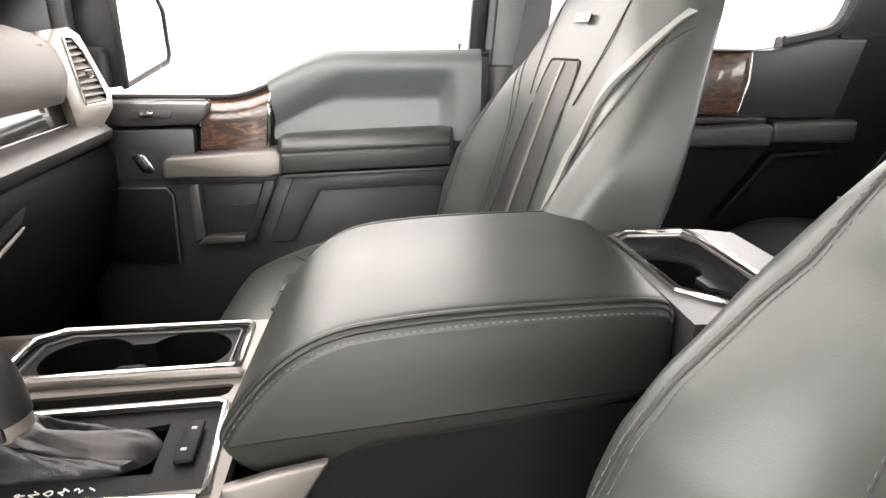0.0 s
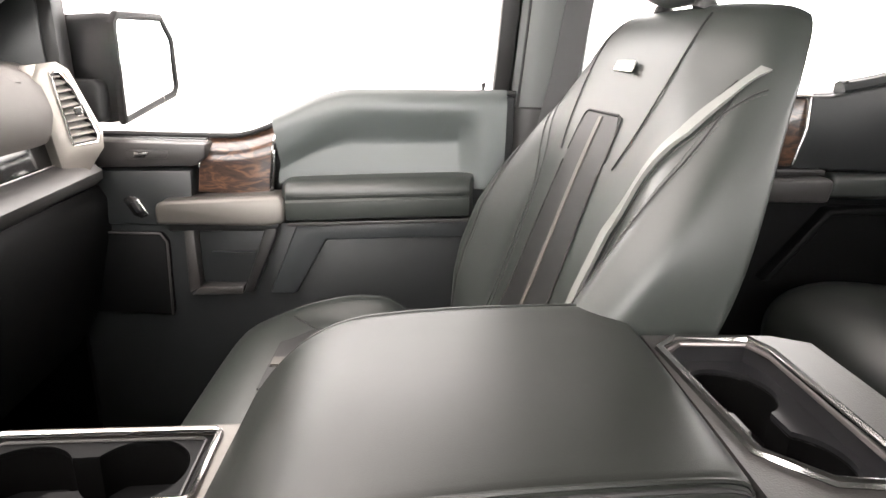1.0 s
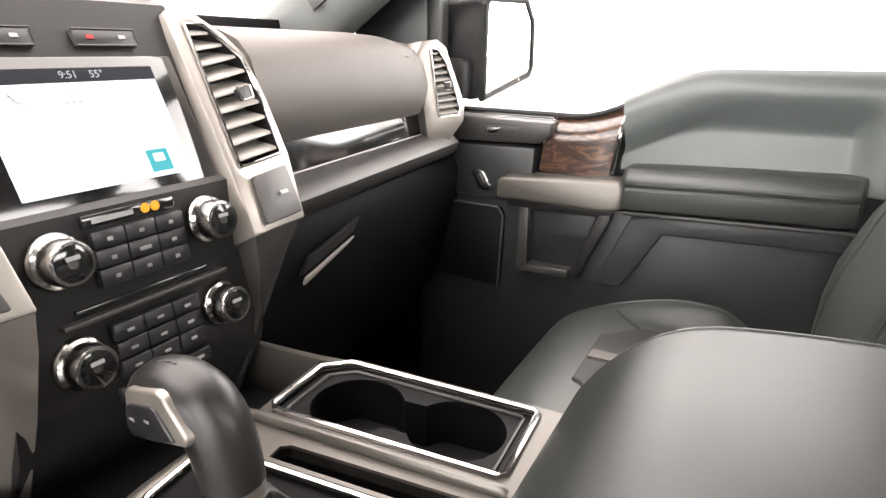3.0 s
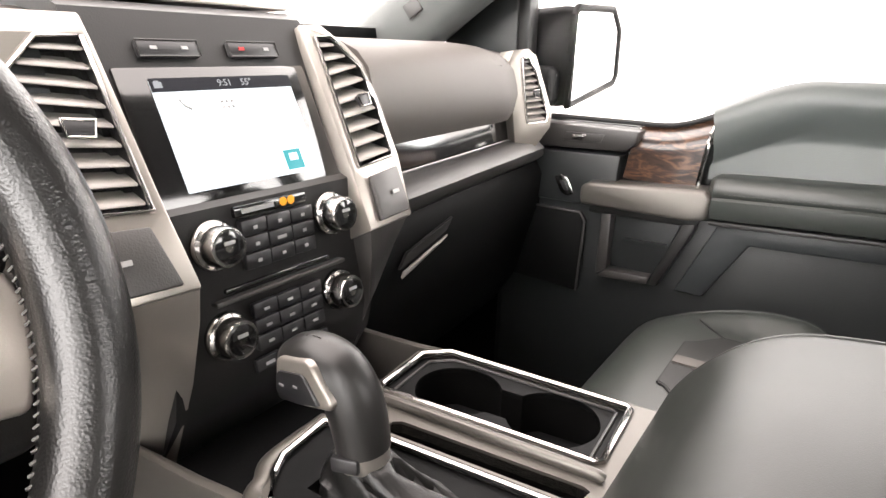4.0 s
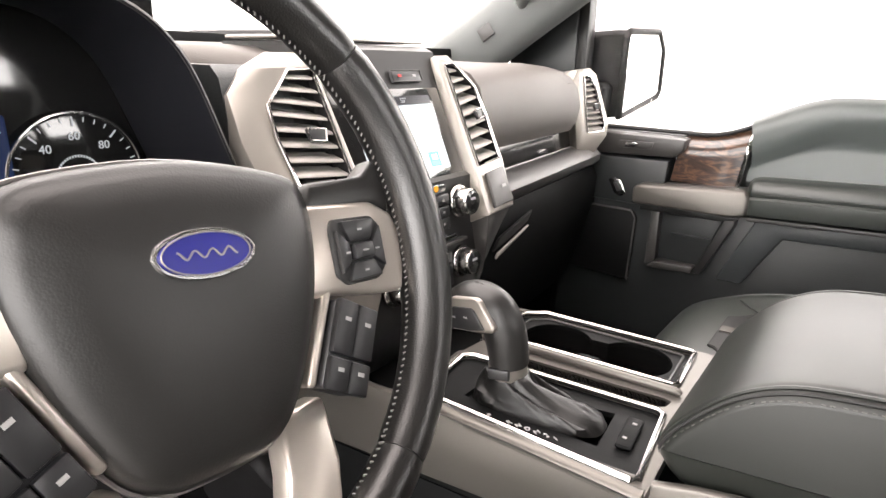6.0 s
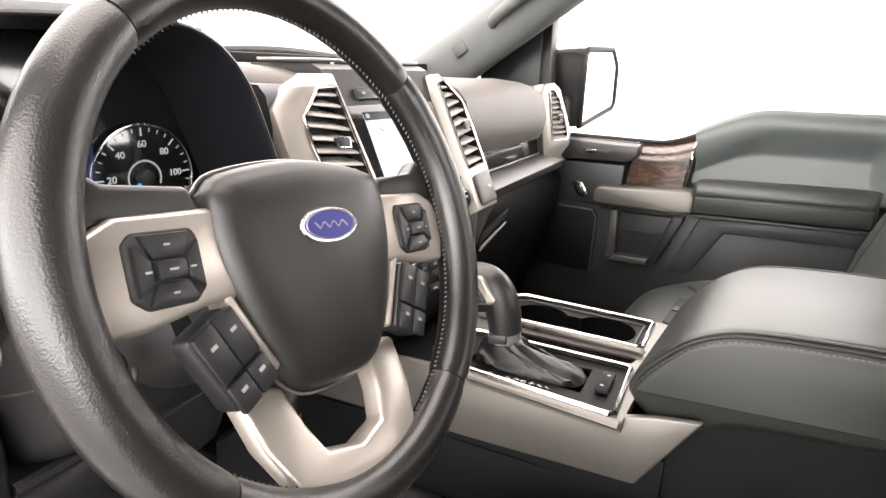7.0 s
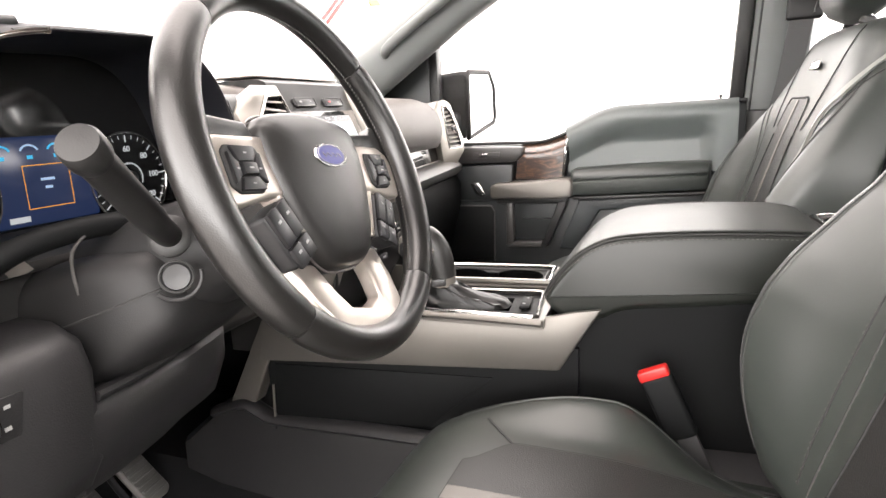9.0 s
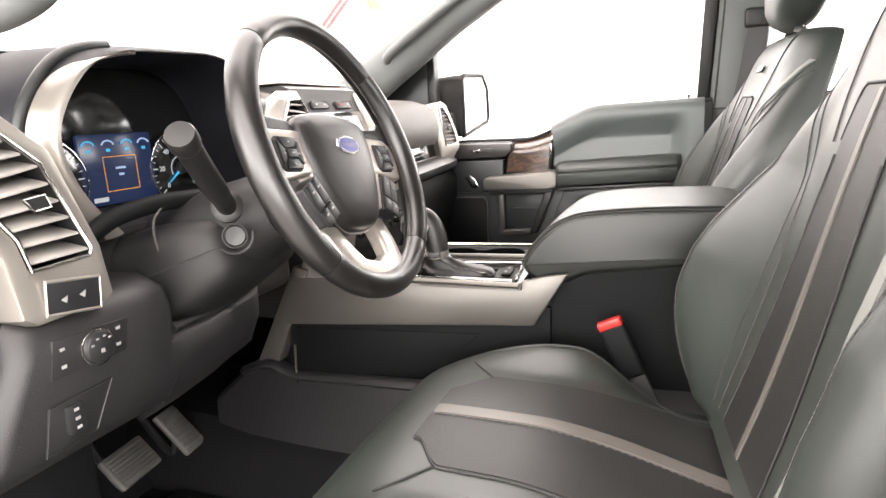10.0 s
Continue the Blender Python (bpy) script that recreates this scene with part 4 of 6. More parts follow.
        for k, fig in enumerate(figs):
            a = radians(220 - 260 * k / (len(figs) - 1))
            p = cen + Vector((0.005, 0.037 * math.cos(a), 0.037 * math.sin(a)))
            words("figure", fig, 0.0105, facing(p, (1, 0, 0)), DIALWHITE, d)
        for k in range(30):
            a = radians(200 - 220 * k / 29)
            part("inner_tick", box(cen + Vector((0.005, 0.019 * math.cos(a), 0.019 * math.sin(a))), (0.0006, 0.0015, 0.0022), 0), DIALWHITE, d)
        a = radians(215)
        part("needle", tube([cen + Vector((0.007, 0, 0)), cen + Vector((0.007, 0.034 * math.cos(a), 0.034 * math.sin(a)))], [0.0022, 0.0008], 6), CLUSTER_CYAN, d)
        part("needle_cap", lathe(cen + Vector((0.004, 0, 0)), (1, 0, 0), [(0.010, 0), (0.009, 0.006), (0.002, 0.007)], 16), BUTTON, d)


cluster()


# ---- centre stack ----
CY = -0.010


def centre_stack():
    t = thing("center_stack", (-0.4, CY, 0.5), "black center stack with touch screen, knobs and satin pillars", "center stack")
    prof = [(-0.56, 0.889), (-0.452, 0.890), (-0.437, 0.884), (-0.418, 0.842), (-0.371, 0.739), (-0.357, 0.733), (-0.341, 0.60), (-0.348, 0.565), (-0.385, 0.50), (-0.44, 0.45), (-0.56, 0.45)]
    part("fascia", along_y([(CY + s, prof) for s in (-0.118, 0.118)]), PLASTIC, t, "black fascia panel")
    part("top_band", prism([(-0.53, CY - 0.135, 0.8915), (-0.455, CY - 0.120, 0.8930), (-0.455, CY + 0.120, 0.8930), (-0.53, CY + 0.135, 0.8915)], (0, 0, 0.004), 0.0015), SATIN, t, "satin band over the stack")
    bend = Vector((0.906, 0, 0.423))
    down = Vector((0.423, 0, -0.906))
    scr_c = Vector((-0.3925, CY + 0.001, 0.786))
    R = facing((0, 0, 0), bend)
    bez = part("screen_bezel", box(scr_c + bend * 0.001, (0.196, 0.118, 0.006), 0.003, rot=R), GLOSS, t, "glossy black screen bezel")
    part("touch_screen", box(scr_c + bend * 0.0036, (0.144, 0.095, 0.003), 0.001, rot=R), LCD, bez, "lit white touch screen")
    part("status_bar", box(scr_c + bend * 0.0050 - down * 0.0425, (0.144, 0.0115, 0.0012), 0, rot=R), LCD_DARK, bez)
    # icons
    o = scr_c + bend * 0.0052
    def on(u, v):
        return o + Vector((0, u, 0)) + down * v
    for u, v, w, h, m_ in ((0.044, 0.034, 0.020, 0.019, CYAN), (0.044, 0.0315, 0.010, 0.007, LCD), (-0.066, -0.0425, 0.007, 0.005, DIALWHITE), (-0.0665, -0.0445, 0.004, 0.003, DIALWHITE)):
        part("icon", box(on(u, v) + bend * (0.0006 if m_ is not CYAN else 0.0002), (w, h, 0.0008), 0, rot=R), m_, bez)
    for i in range(2):
        for j in range(3):
            part("icon_dot", box(on(-0.012 + 0.005 * j, -0.026 + 0.005 * i), (0.0022, 0.0022, 0.0008), 0, rot=R), GREYPRINT, bez)
    part("icon", tube([on(-0.052, -0.030), on(-0.048, -0.024), on(-0.043, -0.021)], 0.0009, 5), GREYPRINT, bez)
    for text, u in (("9:51", -0.003), ("55\u00b0", 0.020)):
        words("figure", text, 0.0085, facing(on(u, -0.0425) + bend * 0.0004, bend), DIALWHITE, bez)
    # switches above the screen
    for c0 in (-0.043, 0.043):
        q = Vector((-0.4215, CY + c0, 0.854))
        sw = part("hazard_switch", box(q, (0.056, 0.016, 0.006), 0.003, rot=R), BUTTON, t)
        part("rim", tube([q + bend * 0.003 + Vector((0, u, 0)) + down * v for u, v in ((-0.0275, -0.007), (0.0275, -0.007), (0.0275, 0.007), (-0.0275, 0.007))], 0.0007, 5, True), PLASTIC_GREY, sw)
        for du in (-0.014, 0.014):
            redm = c0 > 0 and du < 0
            part("mark", box(q + Vector((0, du, 0)) + bend * 0.0034, (0.006, 0.003, 0.0006), 0, rot=R), RED if redm else GREYPRINT, sw)
    # knobs
    kn = Vector((0.992, 0, 0.12))
    for side in (-1, 1):
        for z, big in ((0.704, True), (0.625, False)):
            c0 = Vector((-0.3495 if big else -0.3425, CY + side * 0.0665, z))
            k = part("knob", lathe(c0, kn, [(0.0195, 0), (0.0195, 0.004), (0.0172, 0.006), (0.0168, 0.019), (0.0158, 0.021), (0.0140, 0.0213)], 36), KNOB_METAL, t, "satin chrome rotary knob")
            part("knob_face", lathe(c0 + kn * 0.015, kn, [(0.0144, 0), (0.0144, 0.0058), (0.013, 0.0066), (0.0005, 0.0062)], 28), GLOSS, k)
            part("knob_collar", lathe(c0 - kn * 0.001, kn, [(0.0215, 0), (0.0215, 0.003), (0.0200, 0.005), (0.019, 0.005)], 32), KNOB_METAL, k)
            part("mark", box(c0 + kn * 0.0217 + Vector((0, 0, 0.004)), (0.010, 0.003, 0.0006), 0, rot=facing((0, 0, 0), kn)), GREYPRINT, k)
            if not big:
                part("mark", box(c0 + kn * 0.0217 + Vector((0, 0.006 * side, -0.006)), (0.003, 0.006, 0.0006), 0, rot=facing((0, 0, 0), kn)), CLUSTER_CYAN if side > 0 else REDGLOW, k)
    # warning light strip
    K = facing((0, 0, 0), kn)
    st = part("warning_strip", box((-0.3525, CY - 0.004, 0.726), (0.080, 0.010, 0.006), 0.002, rot=K), GLOSS, t, "gloss strip with amber airbag light")
    part("grey_label", box((-0.3490, CY - 0.020, 0.7265), (0.034, 0.004, 0.0006), 0, rot=K), GREYPRINT, st)
    for u in (0.008, 0.017):
        part("amber_lamp", lathe((-0.3495, CY + u, 0.727), kn, [(0.004, 0), (0.004, 0.0006), (0.001, 0.0008)], 12), AMBER, st)
    # radio and climate buttons
    for row, z in enumerate((0.7115, 0.697, 0.6825)):
        for col, u in enumerate((-0.027, 0.0, 0.027)):
            b_ = part("button", box((-0.3500 + (0.7115 - z) * 0.12, CY + u, z), (0.0262, 0.0138, 0.008), 0.0015, rot=K), BUTTON, t)
            part("mark", box((-0.3454 + (0.7115 - z) * 0.12, CY + u, z), (0.010 if (row, col) == (1, 1) else 0.004, 0.003, 0.0006), 0, rot=K), GREYPRINT, b_)
    part("disc_slot", box((-0.3475, CY - 0.002, 0.662), (0.120, 0.004, 0.006), 0.001, rot=K), GLOSS, t)
    part("slot_shelf", box((-0.3440, CY, 0.655), (0.150, 0.004, 0.010), 0.001, rot=K), PLASTIC_GREY, t)
    for row, z in enumerate((0.638, 0.623, 0.608)):
        for col, u in enumerate((-0.027, 0.0, 0.027)):
            b_ = part("button", box((-0.3415 + (0.638 - z) * 0.12, CY + u, z), (0.0262, 0.0138, 0.007), 0.0015, rot=K), BUTTON, t)
            part("mark", box((-0.3375 + (0.638 - z) * 0.12, CY + u, z), (0.006, 0.0024, 0.0006), 0, rot=K), GREYPRINT, b_)
    for u in (-0.03, 0.0, 0.03):
        b_ = part("button", box((-0.3375, CY + u, 0.587), (0.028, 0.012, 0.006), 0.0015, rot=K), BUTTON, t)
        part("mark", box((-0.334, CY + u, 0.587), (0.010, 0.003, 0.0006), 0, rot=K), GREYPRINT, b_)

    # satin side pillars with the vents
    for s in (1, -1):
        def Y(y):
            return y if s > 0 else 2 * CY - y
        nrm = Vector((0.88, 0.08 * s, 0.46)).normalized()
        po = Vector((-0.3875, Y(0.142), 0.800))
        P_ = lambda y, z, out=0.0: Vector((po.x - (nrm.y * (Y(y) - po.y) + nrm.z * (z - po.z)) / nrm.x, Y(y), z)) + nrm * out
        ol = [(0.098, 0.880), (0.130, 0.881), (0.160, 0.862), (0.180, 0.842), (0.183, 0.80), (0.180, 0.745), (0.163, 0.684), (0.087, 0.684), (0.091, 0.74), (0.096, 0.86)]
        if s < 0:
            ol[1:6] = [(0.150, 0.880), (0.182, 0.866), (0.207, 0.842), (0.210, 0.80), (0.203, 0.745)]
        hl = [(0.112, 0.868), (0.136, 0.868), (0.170, 0.838), (0.173, 0.80), (0.167, 0.746), (0.104, 0.742)]
        if s < 0:
            hl = [(0.104, 0.862), (0.134, 0.862), (0.170, 0.830), (0.173, 0.80), (0.167, 0.746), (0.102, 0.742)]
        framed("pillar", [P_(y, z) for y, z in ol], [P_(y, z) for y, z in hl], nrm, 0.05, SATIN, t, "satin metal pillar with vent", 0.003)
        inner = [P_(y, z, 0.0015) for y, z in (hl[0], hl[5])]
        outer = [P_(y, z, 0.0015) for y, z in (hl[1], hl[2], hl[3], hl[4])]
        vent(t, *((inner, outer) if s > 0 else (outer, inner)), 9, nrm, 0.024)
        rows = ((0.688, -0.324, 0.087, -0.331, 0.163), (0.655, -0.325, 0.090, -0.338, 0.146), (0.60, -0.334, 0.096, -0.355, 0.132), (0.50, -0.375, 0.098, -0.40, 0.125), (0.44, -0.42, 0.098, -0.44, 0.120))
        rings = [[(xi, Y(yi), z), (xo, Y(yo), z), (xo - 0.06, Y(yo + 0.004), z), (xi - 0.06, Y(yi), z)] for z, xi, yi, xo, yo in rows]
        part("pillar_foot", bevelled(loft(rings), 0.003, 2, 30), SATIN if s < 0 else PLASTIC_GREY, t)
        z0 = [P_(0.110, 0.731), P_(0.161, 0.734), P_(0.156, 0.690), P_(0.102, 0.689)]
        cv = part("switch_cover", prism([v + nrm * 0.0005 for v in z0], nrm * 0.006, 0.002), PLASTIC_GREY, t, "square grey outlet cover")
        part("mark", box(sum(z0, Vector()) / 4 + nrm * 0.008 + Vector((0, 0.006 * s, 0)), (0.012, 0.004, 0.0008), 0, rot=facing((0, 0, 0), nrm)), GREYPRINT, cv)
    # cubby with the sockets under the stack
    cub = part("cubby_floor", prism([(-0.42, CY - 0.095, 0.455), (-0.28, CY - 0.095, 0.478), (-0.28, CY + 0.095, 0.478), (-0.42, CY + 0.095, 0.455)], (0, 0, 0.012), 0.003), GLOSS, t, "dark cubby floor with socket marks")
    for u in (0.026, 0.048):
        part("socket_mark", box((-0.372, u, 0.478), (0.022, 0.009, 0.0008), 0, rot=(0, -9, 20)), WHITE, cub)
        part("socket_dot", box((-0.386, u + 0.003, 0.4755), (0.006, 0.006, 0.0008), 0, rot=(0, -9, 20)), WHITE, cub)
    return t


centre_stack()

# ---- steering wheel ----
AX = Vector((1.0, 0.0403, 0.369)).normalized()
WC = Vector((-0.160, -0.4265, 0.7835))
right = Vector((0.0, 0.994, -0.106))
right = (right - AX * right.dot(AX)).normalized()
WM = Matrix((right, AX.cross(right), AX)).transposed().to_4x4()
WHEEL = Matrix.Translation(WC) @ WM


def steering_wheel():
    """Built in its own frame: x to the driver's right, y up the wheel, z towards the driver."""
    t = thing("steering_wheel", label="black leather steering wheel with satin spokes and blue oval emblem", category="steering wheel", m=WHEEL)
    R = 0.1635

    def rr(a):
        return 0.0150 + 0.0018 * abs(math.cos(a)) ** 2

    # four wrapped sections with thin gaps at the joints
    cuts = [radians(a) for a in (44, 133, 228, 310, 404)]
    for a0, a1 in zip(cuts[:-1], cuts[1:]):
        path = [(R * math.cos(a), R * math.sin(a), 0) for a in steps(a0 + 0.004, a1 - 0.004, 28)]
        rad = [rr(a) * (0.94 if i in (0, 28) else 1) for i, a in enumerate(steps(a0 + 0.004, a1 - 0.004, 28))]
        part("rim_section", tube(path, rad, 20), LEATHER_RIM, t, "grained leather rim section", local=True)
    core = tube([(R * math.cos(a), R * math.sin(a), 0) for a in steps(0, 2 * math.pi, 64)[:-1]], 0.0138, 12, True)
    part("rim_core", core, SEAM, t, local=True)
    # lacing on the inner side of the rim
    st = []
    for i in range(230):
        a = 2 * math.pi * i / 230
        c, s = math.cos(a), math.sin(a)
        ri = R - rr(a) * 1.0
        z = -rr(a) * 0.30
        st.append(tube([((ri - 0.001) * c + 0.0016 * s, (ri - 0.001) * s - 0.0016 * c, z + 0.002), ((ri + 0.0028) * c - 0.0016 * s, (ri + 0.0028) * s + 0.0016 * c, z + 0.0044)], 0.0007, 4))
    tagged(part("lacing", joined(*st), RIMTHREAD, t, "grey thread lacing", local=True), kind="stuff")

    HUB = Vector((0.0, -0.001, -0.010))
    rim = set(t.children)
    # airbag cover: domed shield
    def shield(k, z):
        o = [(-0.074, 0.037), (-0.057, 0.049), (0.0, 0.056), (0.057, 0.049), (0.074, 0.037), (0.075, 0.004), (0.064, -0.036), (0.045, -0.073), (0.027, -0.089), (0.0, -0.092), (-0.027, -0.089), (-0.045, -0.073), (-0.064, -0.036), (-0.075, 0.004)]
        pts = curve_pts([(x, y, 0) for x, y in o] + [(o[0][0], o[0][1], 0)], 4)[:-1]
        return [(p.x * k * 1.04, (p.y + 0.006) * k - 0.006, z + 0.010 * (p.y * k) * 0.6) for p in pts]

    rings = [shield(1.0, -0.045), shield(1.03, -0.010), shield(1.02, 0.003), shield(0.97, 0.009), shield(0.86, 0.0130), shield(0.60, 0.0160), shield(0.30, 0.0175), shield(0.02, 0.0180)]
    part("airbag_cover", loft(rings), LEATHER_SMOOTH, t, "grained black airbag cover", local=True)
    part("cover_edge", tube([Vector(p) for p in shield(1.045, -0.006)], 0.0013, 6, True), SATIN_DARK, t, "thin bright edge round the cover", local=True)
    # oval emblem
    def oval(k, z):
        return [(0.003 + 0.0255 * k * math.cos(a), 0.010 + 0.0108 * k * math.sin(a), z - 0.0060) for a in [2 * math.pi * j / 40 for j in range(40)]]
    em = part("emblem", loft([oval(1.0, 0.018), oval(1.0, 0.0235), oval(0.93, 0.0255), oval(0.02, 0.0258)]), BLUE, t, "blue enamel oval emblem with chrome rim", local=True)
    part("emblem_ring", tube([Vector(p) for p in oval(1.0, 0.0240)], 0.0013, 6, True), CHROME, em)
    part("emblem_ring", tube([Vector(p) for p in oval(0.90, 0.0257)], 0.0004, 5, True), SATIN, em)
    # pale script as a plain wave
    part("emblem_script", tube([(0.003 + 0.0155 * u, 0.010 + 0.0018 * math.sin(11.0 * u), 0.0196) for u in steps(-1, 1, 36)], 0.0006, 5), SATIN, em)

    for s in (-1, 1):
        # leather bridge over the spoke
        a = [(0.080, 0.026), (0.140, 0.026), (0.152, 0.018), (0.164, 0.056), (0.150, 0.058), (0.134, 0.046), (0.086, 0.043)]
        part("spoke_cover", prism([(x * s, y, -0.016) for x, y in a], (0, 0, 0.0195), 0.004, 3), LEATHER_SMOOTH, t, local=True)
        # satin spoke plate
        a = [(0.070, 0.030), (0.134, 0.029), (0.152, 0.020), (0.157, 0.008), (0.155, -0.016), (0.150, -0.032), (0.124, -0.030), (0.090, -0.024), (0.070, -0.024)]
        sp = part("spoke", prism([(x * s, y, -0.010) for x, y in a], (0, 0, 0.016), 0.004, 3), WHEEL_SATIN, t, "satin metal spoke", local=True)
        # button pad: a square in the middle, four slanting keys round it
        a = [(0.096, 0.0195), (0.126, 0.0195), (0.131, 0.014), (0.131, -0.014), (0.124, -0.0205), (0.100, -0.0205), (0.0935, -0.014), (0.0935, 0.014)]
        pad = part("button_pad", prism([((0.1130 + (x - 0.1125) * 1.15) * s, y, 0.003) for x, y in a], (0, 0, 0.0055), 0.002), SEAM, t, "black button pad", local=True)
        cx = 0.1125 * s
        part("button", box((cx, -0.0015, 0.0105), (0.0166, 0.0098, 0.006), 0.0012), BUTTON, pad)
        keys = [[(-0.0125, 0.0175), (0.0125, 0.0175), (0.0078, 0.0048), (-0.0078, 0.0048)], [(-0.0078, -0.0078), (0.0078, -0.0078), (0.0125, -0.0185), (-0.0125, -0.0185)], [(-0.0165, -0.0135), (-0.0165, 0.0130), (-0.0088, 0.0036), (-0.0088, -0.0066)], [(0.0088, -0.0066), (0.0088, 0.0036), (0.0165, 0.0130), (0.0165, -0.0135)]]
        for key in keys:
            part("button", prism([(cx + x * 1.15, y, 0.0070) for x, y in key], (0, 0, 0.0045), 0.0010), BUTTON, pad)
        part("mark", box((cx, -0.0015, 0.0137), (0.005, 0.0012, 0.0005), 0), GREYPRINT, pad)
        for x, y in ((0, 0.0115), (0, -0.0135), (0.0128, -0.0015), (-0.0128, -0.0015)):
            part("mark", box((cx + x, y, 0.0117), (0.0035, 0.0012, 0.0005), 0), GREYPRINT, pad)
        # lower button block, set lower and nearer to the hub
        m = pose((0.090 if s > 0 else 0.084) * s, -0.056, 0.000, 0, 0, -27 * s)
        part("spoke_strip", moved(box((-0.0215 * s, 0.004, -0.004), (0.0065, 0.062, 0.019), 0.0025, 3), m), WHEEL_SATIN, t, "satin metal strip beside the buttons", local=True)
        lo = part("lower_button_block", moved(box((0, 0, -0.003), (0.0325, 0.052, 0.020), 0.004, 3), m), BUTTON, t, "black lower button block", local=True)
        for y, h in ((0.010, 0.032), (-0.0175, 0.019)):
            for x in (-0.0081, 0.0081):
                part("button", moved(box((x, y, 0.0085), (0.0155, h, 0.005), 0.0015), m), BUTTON, lo)
                part("mark", moved(box((x, y + h * 0.15, 0.0113), (0.0045, 0.0022, 0.0005), 0), m), GREYPRINT, lo)
    w = [(-0.077, -0.080), (-0.043, -0.083), (-0.036, -0.112), (-0.028, -0.130), (0.0, -0.137), (0.028, -0.130), (0.036, -0.112), (0.043, -0.083), (0.077, -0.080), (0.072, -0.115), (0.060, -0.143), (0.034, -0.160), (-0.034, -0.160), (-0.060, -0.143), (-0.072, -0.115)]
    part("lower_spoke", bevelled(prism([(x, y, -0.026 + 0.30 * (-y - 0.080)) for x, y in w], (0, 0, 0.018), 0), 0.004, 3, 30), WHEEL_SATIN, t, "satin metal lower spoke", local=True)
    part("hub_back", lathe((0, 0, -0.09), (0, 0, 1), [(0.045, 0), (0.060, 0.02), (0.066, 0.05), (0.062, 0.075)], 32), PLASTIC, t, local=True)
    for o in set(t.children) - rim:
        o.location = HUB
        o.scale = (0.955, 0.97, 1.0)
    return t


steering_wheel()


# ---- column, stalk ----
def steering_column():
    t = thing("steering_column", (-0.3, -0.415, 0.68), "black plastic steering column cover with ignition switch", "steering column")
    d = -AX
    rings = []
    for k, w, h in ((0.085, 0.060, 0.044), (0.11, 0.074, 0.052), (0.17, 0.086, 0.060), (0.26, 0.094, 0.066), (0.36, 0.098, 0.07)):
        c = WC + d * k + Vector((0, 0.06 * k, -0.030))
        rings.append([c + Vector((0, 1, 0)) * w * math.copysign(abs(math.cos(a)) ** 0.75, math.cos(a)) + Vector((0.35, 0, -0.93)) * -h * math.copysign(abs(math.sin(a)) ** 0.75, math.sin(a)) for a in [2 * math.pi * j / 32 for j in range(32)]])
    part("column_cover", loft(rings), COLUMN, t, "", 50)
    # wide lower boot
    rings = []
    for k, w, h in ((0.125, 0.060, 0.026), (0.14, 0.078, 0.042), (0.20, 0.090, 0.058), (0.33, 0.104, 0.078)):
        c = WC + d * k + Vector((0, -0.02, -0.055))
        rings.append([c + Vector((0, 1, 0)) * w * math.copysign(abs(math.cos(a)) ** 0.45, math.cos(a)) + Vector((0.35, 0, -0.93)) * -h * math.copysign(abs(math.sin(a)) ** 0.45, math.sin(a)) for a in [2 * math.pi * j / 32 for j in range(32)]])
    part("lower_cover", loft(rings), COLUMN, t, "", 50)
    ig = Vector((-0.252, -0.526, 0.703))
    n = Vector((0.72, -0.68, 0.1)).normalized()
    part("ignition_button", lathe(ig, n, [(0.0125, -0.01), (0.0125, 0.006), (0.0105, 0.0085), (0.0005, 0.0075)], 28), BUTTON, t, "round ignition button")
    part("button_ring", tube([ig + n * 0.006 + 0.0132 * (math.cos(a) * n.orthogonal().normalized() + math.sin(a) * n.cross(n.orthogonal().normalized())) for a in [2 * math.pi * k / 32 for k in range(32)]], 0.0012, 6, True), SEAM, t)
    e1 = n.cross(Vector((0, 0, 1))).normalized()
    e2 = e1.cross(n)
    part("button_frame", tube([ig + n * 0.004 + 0.0200 * (math.cos(a) * e1 + math.sin(a) * e2) for a in steps(radians(170), radians(320), 14)] , 0.0020, 8), BASETRIM, t, "curved grey edge round the button")
    st = curve_pts([(-0.300, -0.470, 0.718), (-0.262, -0.526, 0.744), (-0.240, -0.572, 0.778), (-0.218, -0.614, 0.808)], 6)
    k = part("stalk", tube(st, [0.010] * 4 + [0.0115] * 4 + [0.0130] * (len(st) - 8), 16), PLASTIC, t, "black turn signal stalk")
    e = (st[-1] - st[-3]).normalized()
    part("stalk_end", lathe(st[-1] - e * 0.002, e, [(0.0130, 0), (0.0150, 0.006), (0.0150, 0.020), (0.0135, 0.0235), (0.0005, 0.0245)], 24), PLASTIC, k)
    part("collar", lathe(st[3], (st[4] - st[3]), [(0.017, -0.004), (0.019, 0.0), (0.019, 0.005), (0.014, 0.008)], 20), PLASTIC, k)
    # parting line of the two column halves
    part("parting_line", tube([WC + d * q + Vector((0, -0.02 - 0.9995 * w, -0.052)) for q, w in ((0.130, 0.066), (0.14, 0.0785), (0.20, 0.0905), (0.33, 0.1045))], 0.0012, 5), SEAM, t)
    # dark lip under the cluster, with a bent grey edge beside the cover
    part("tilt_shroud", tube(curve_pts([(-0.40, -0.612, 0.672), (-0.395, -0.600, 0.705), (-0.385, -0.570, 0.728), (-0.37, -0.520, 0.738), (-0.36, -0.46, 0.738)], 5), 0.011, 10), LOWBOX, t)
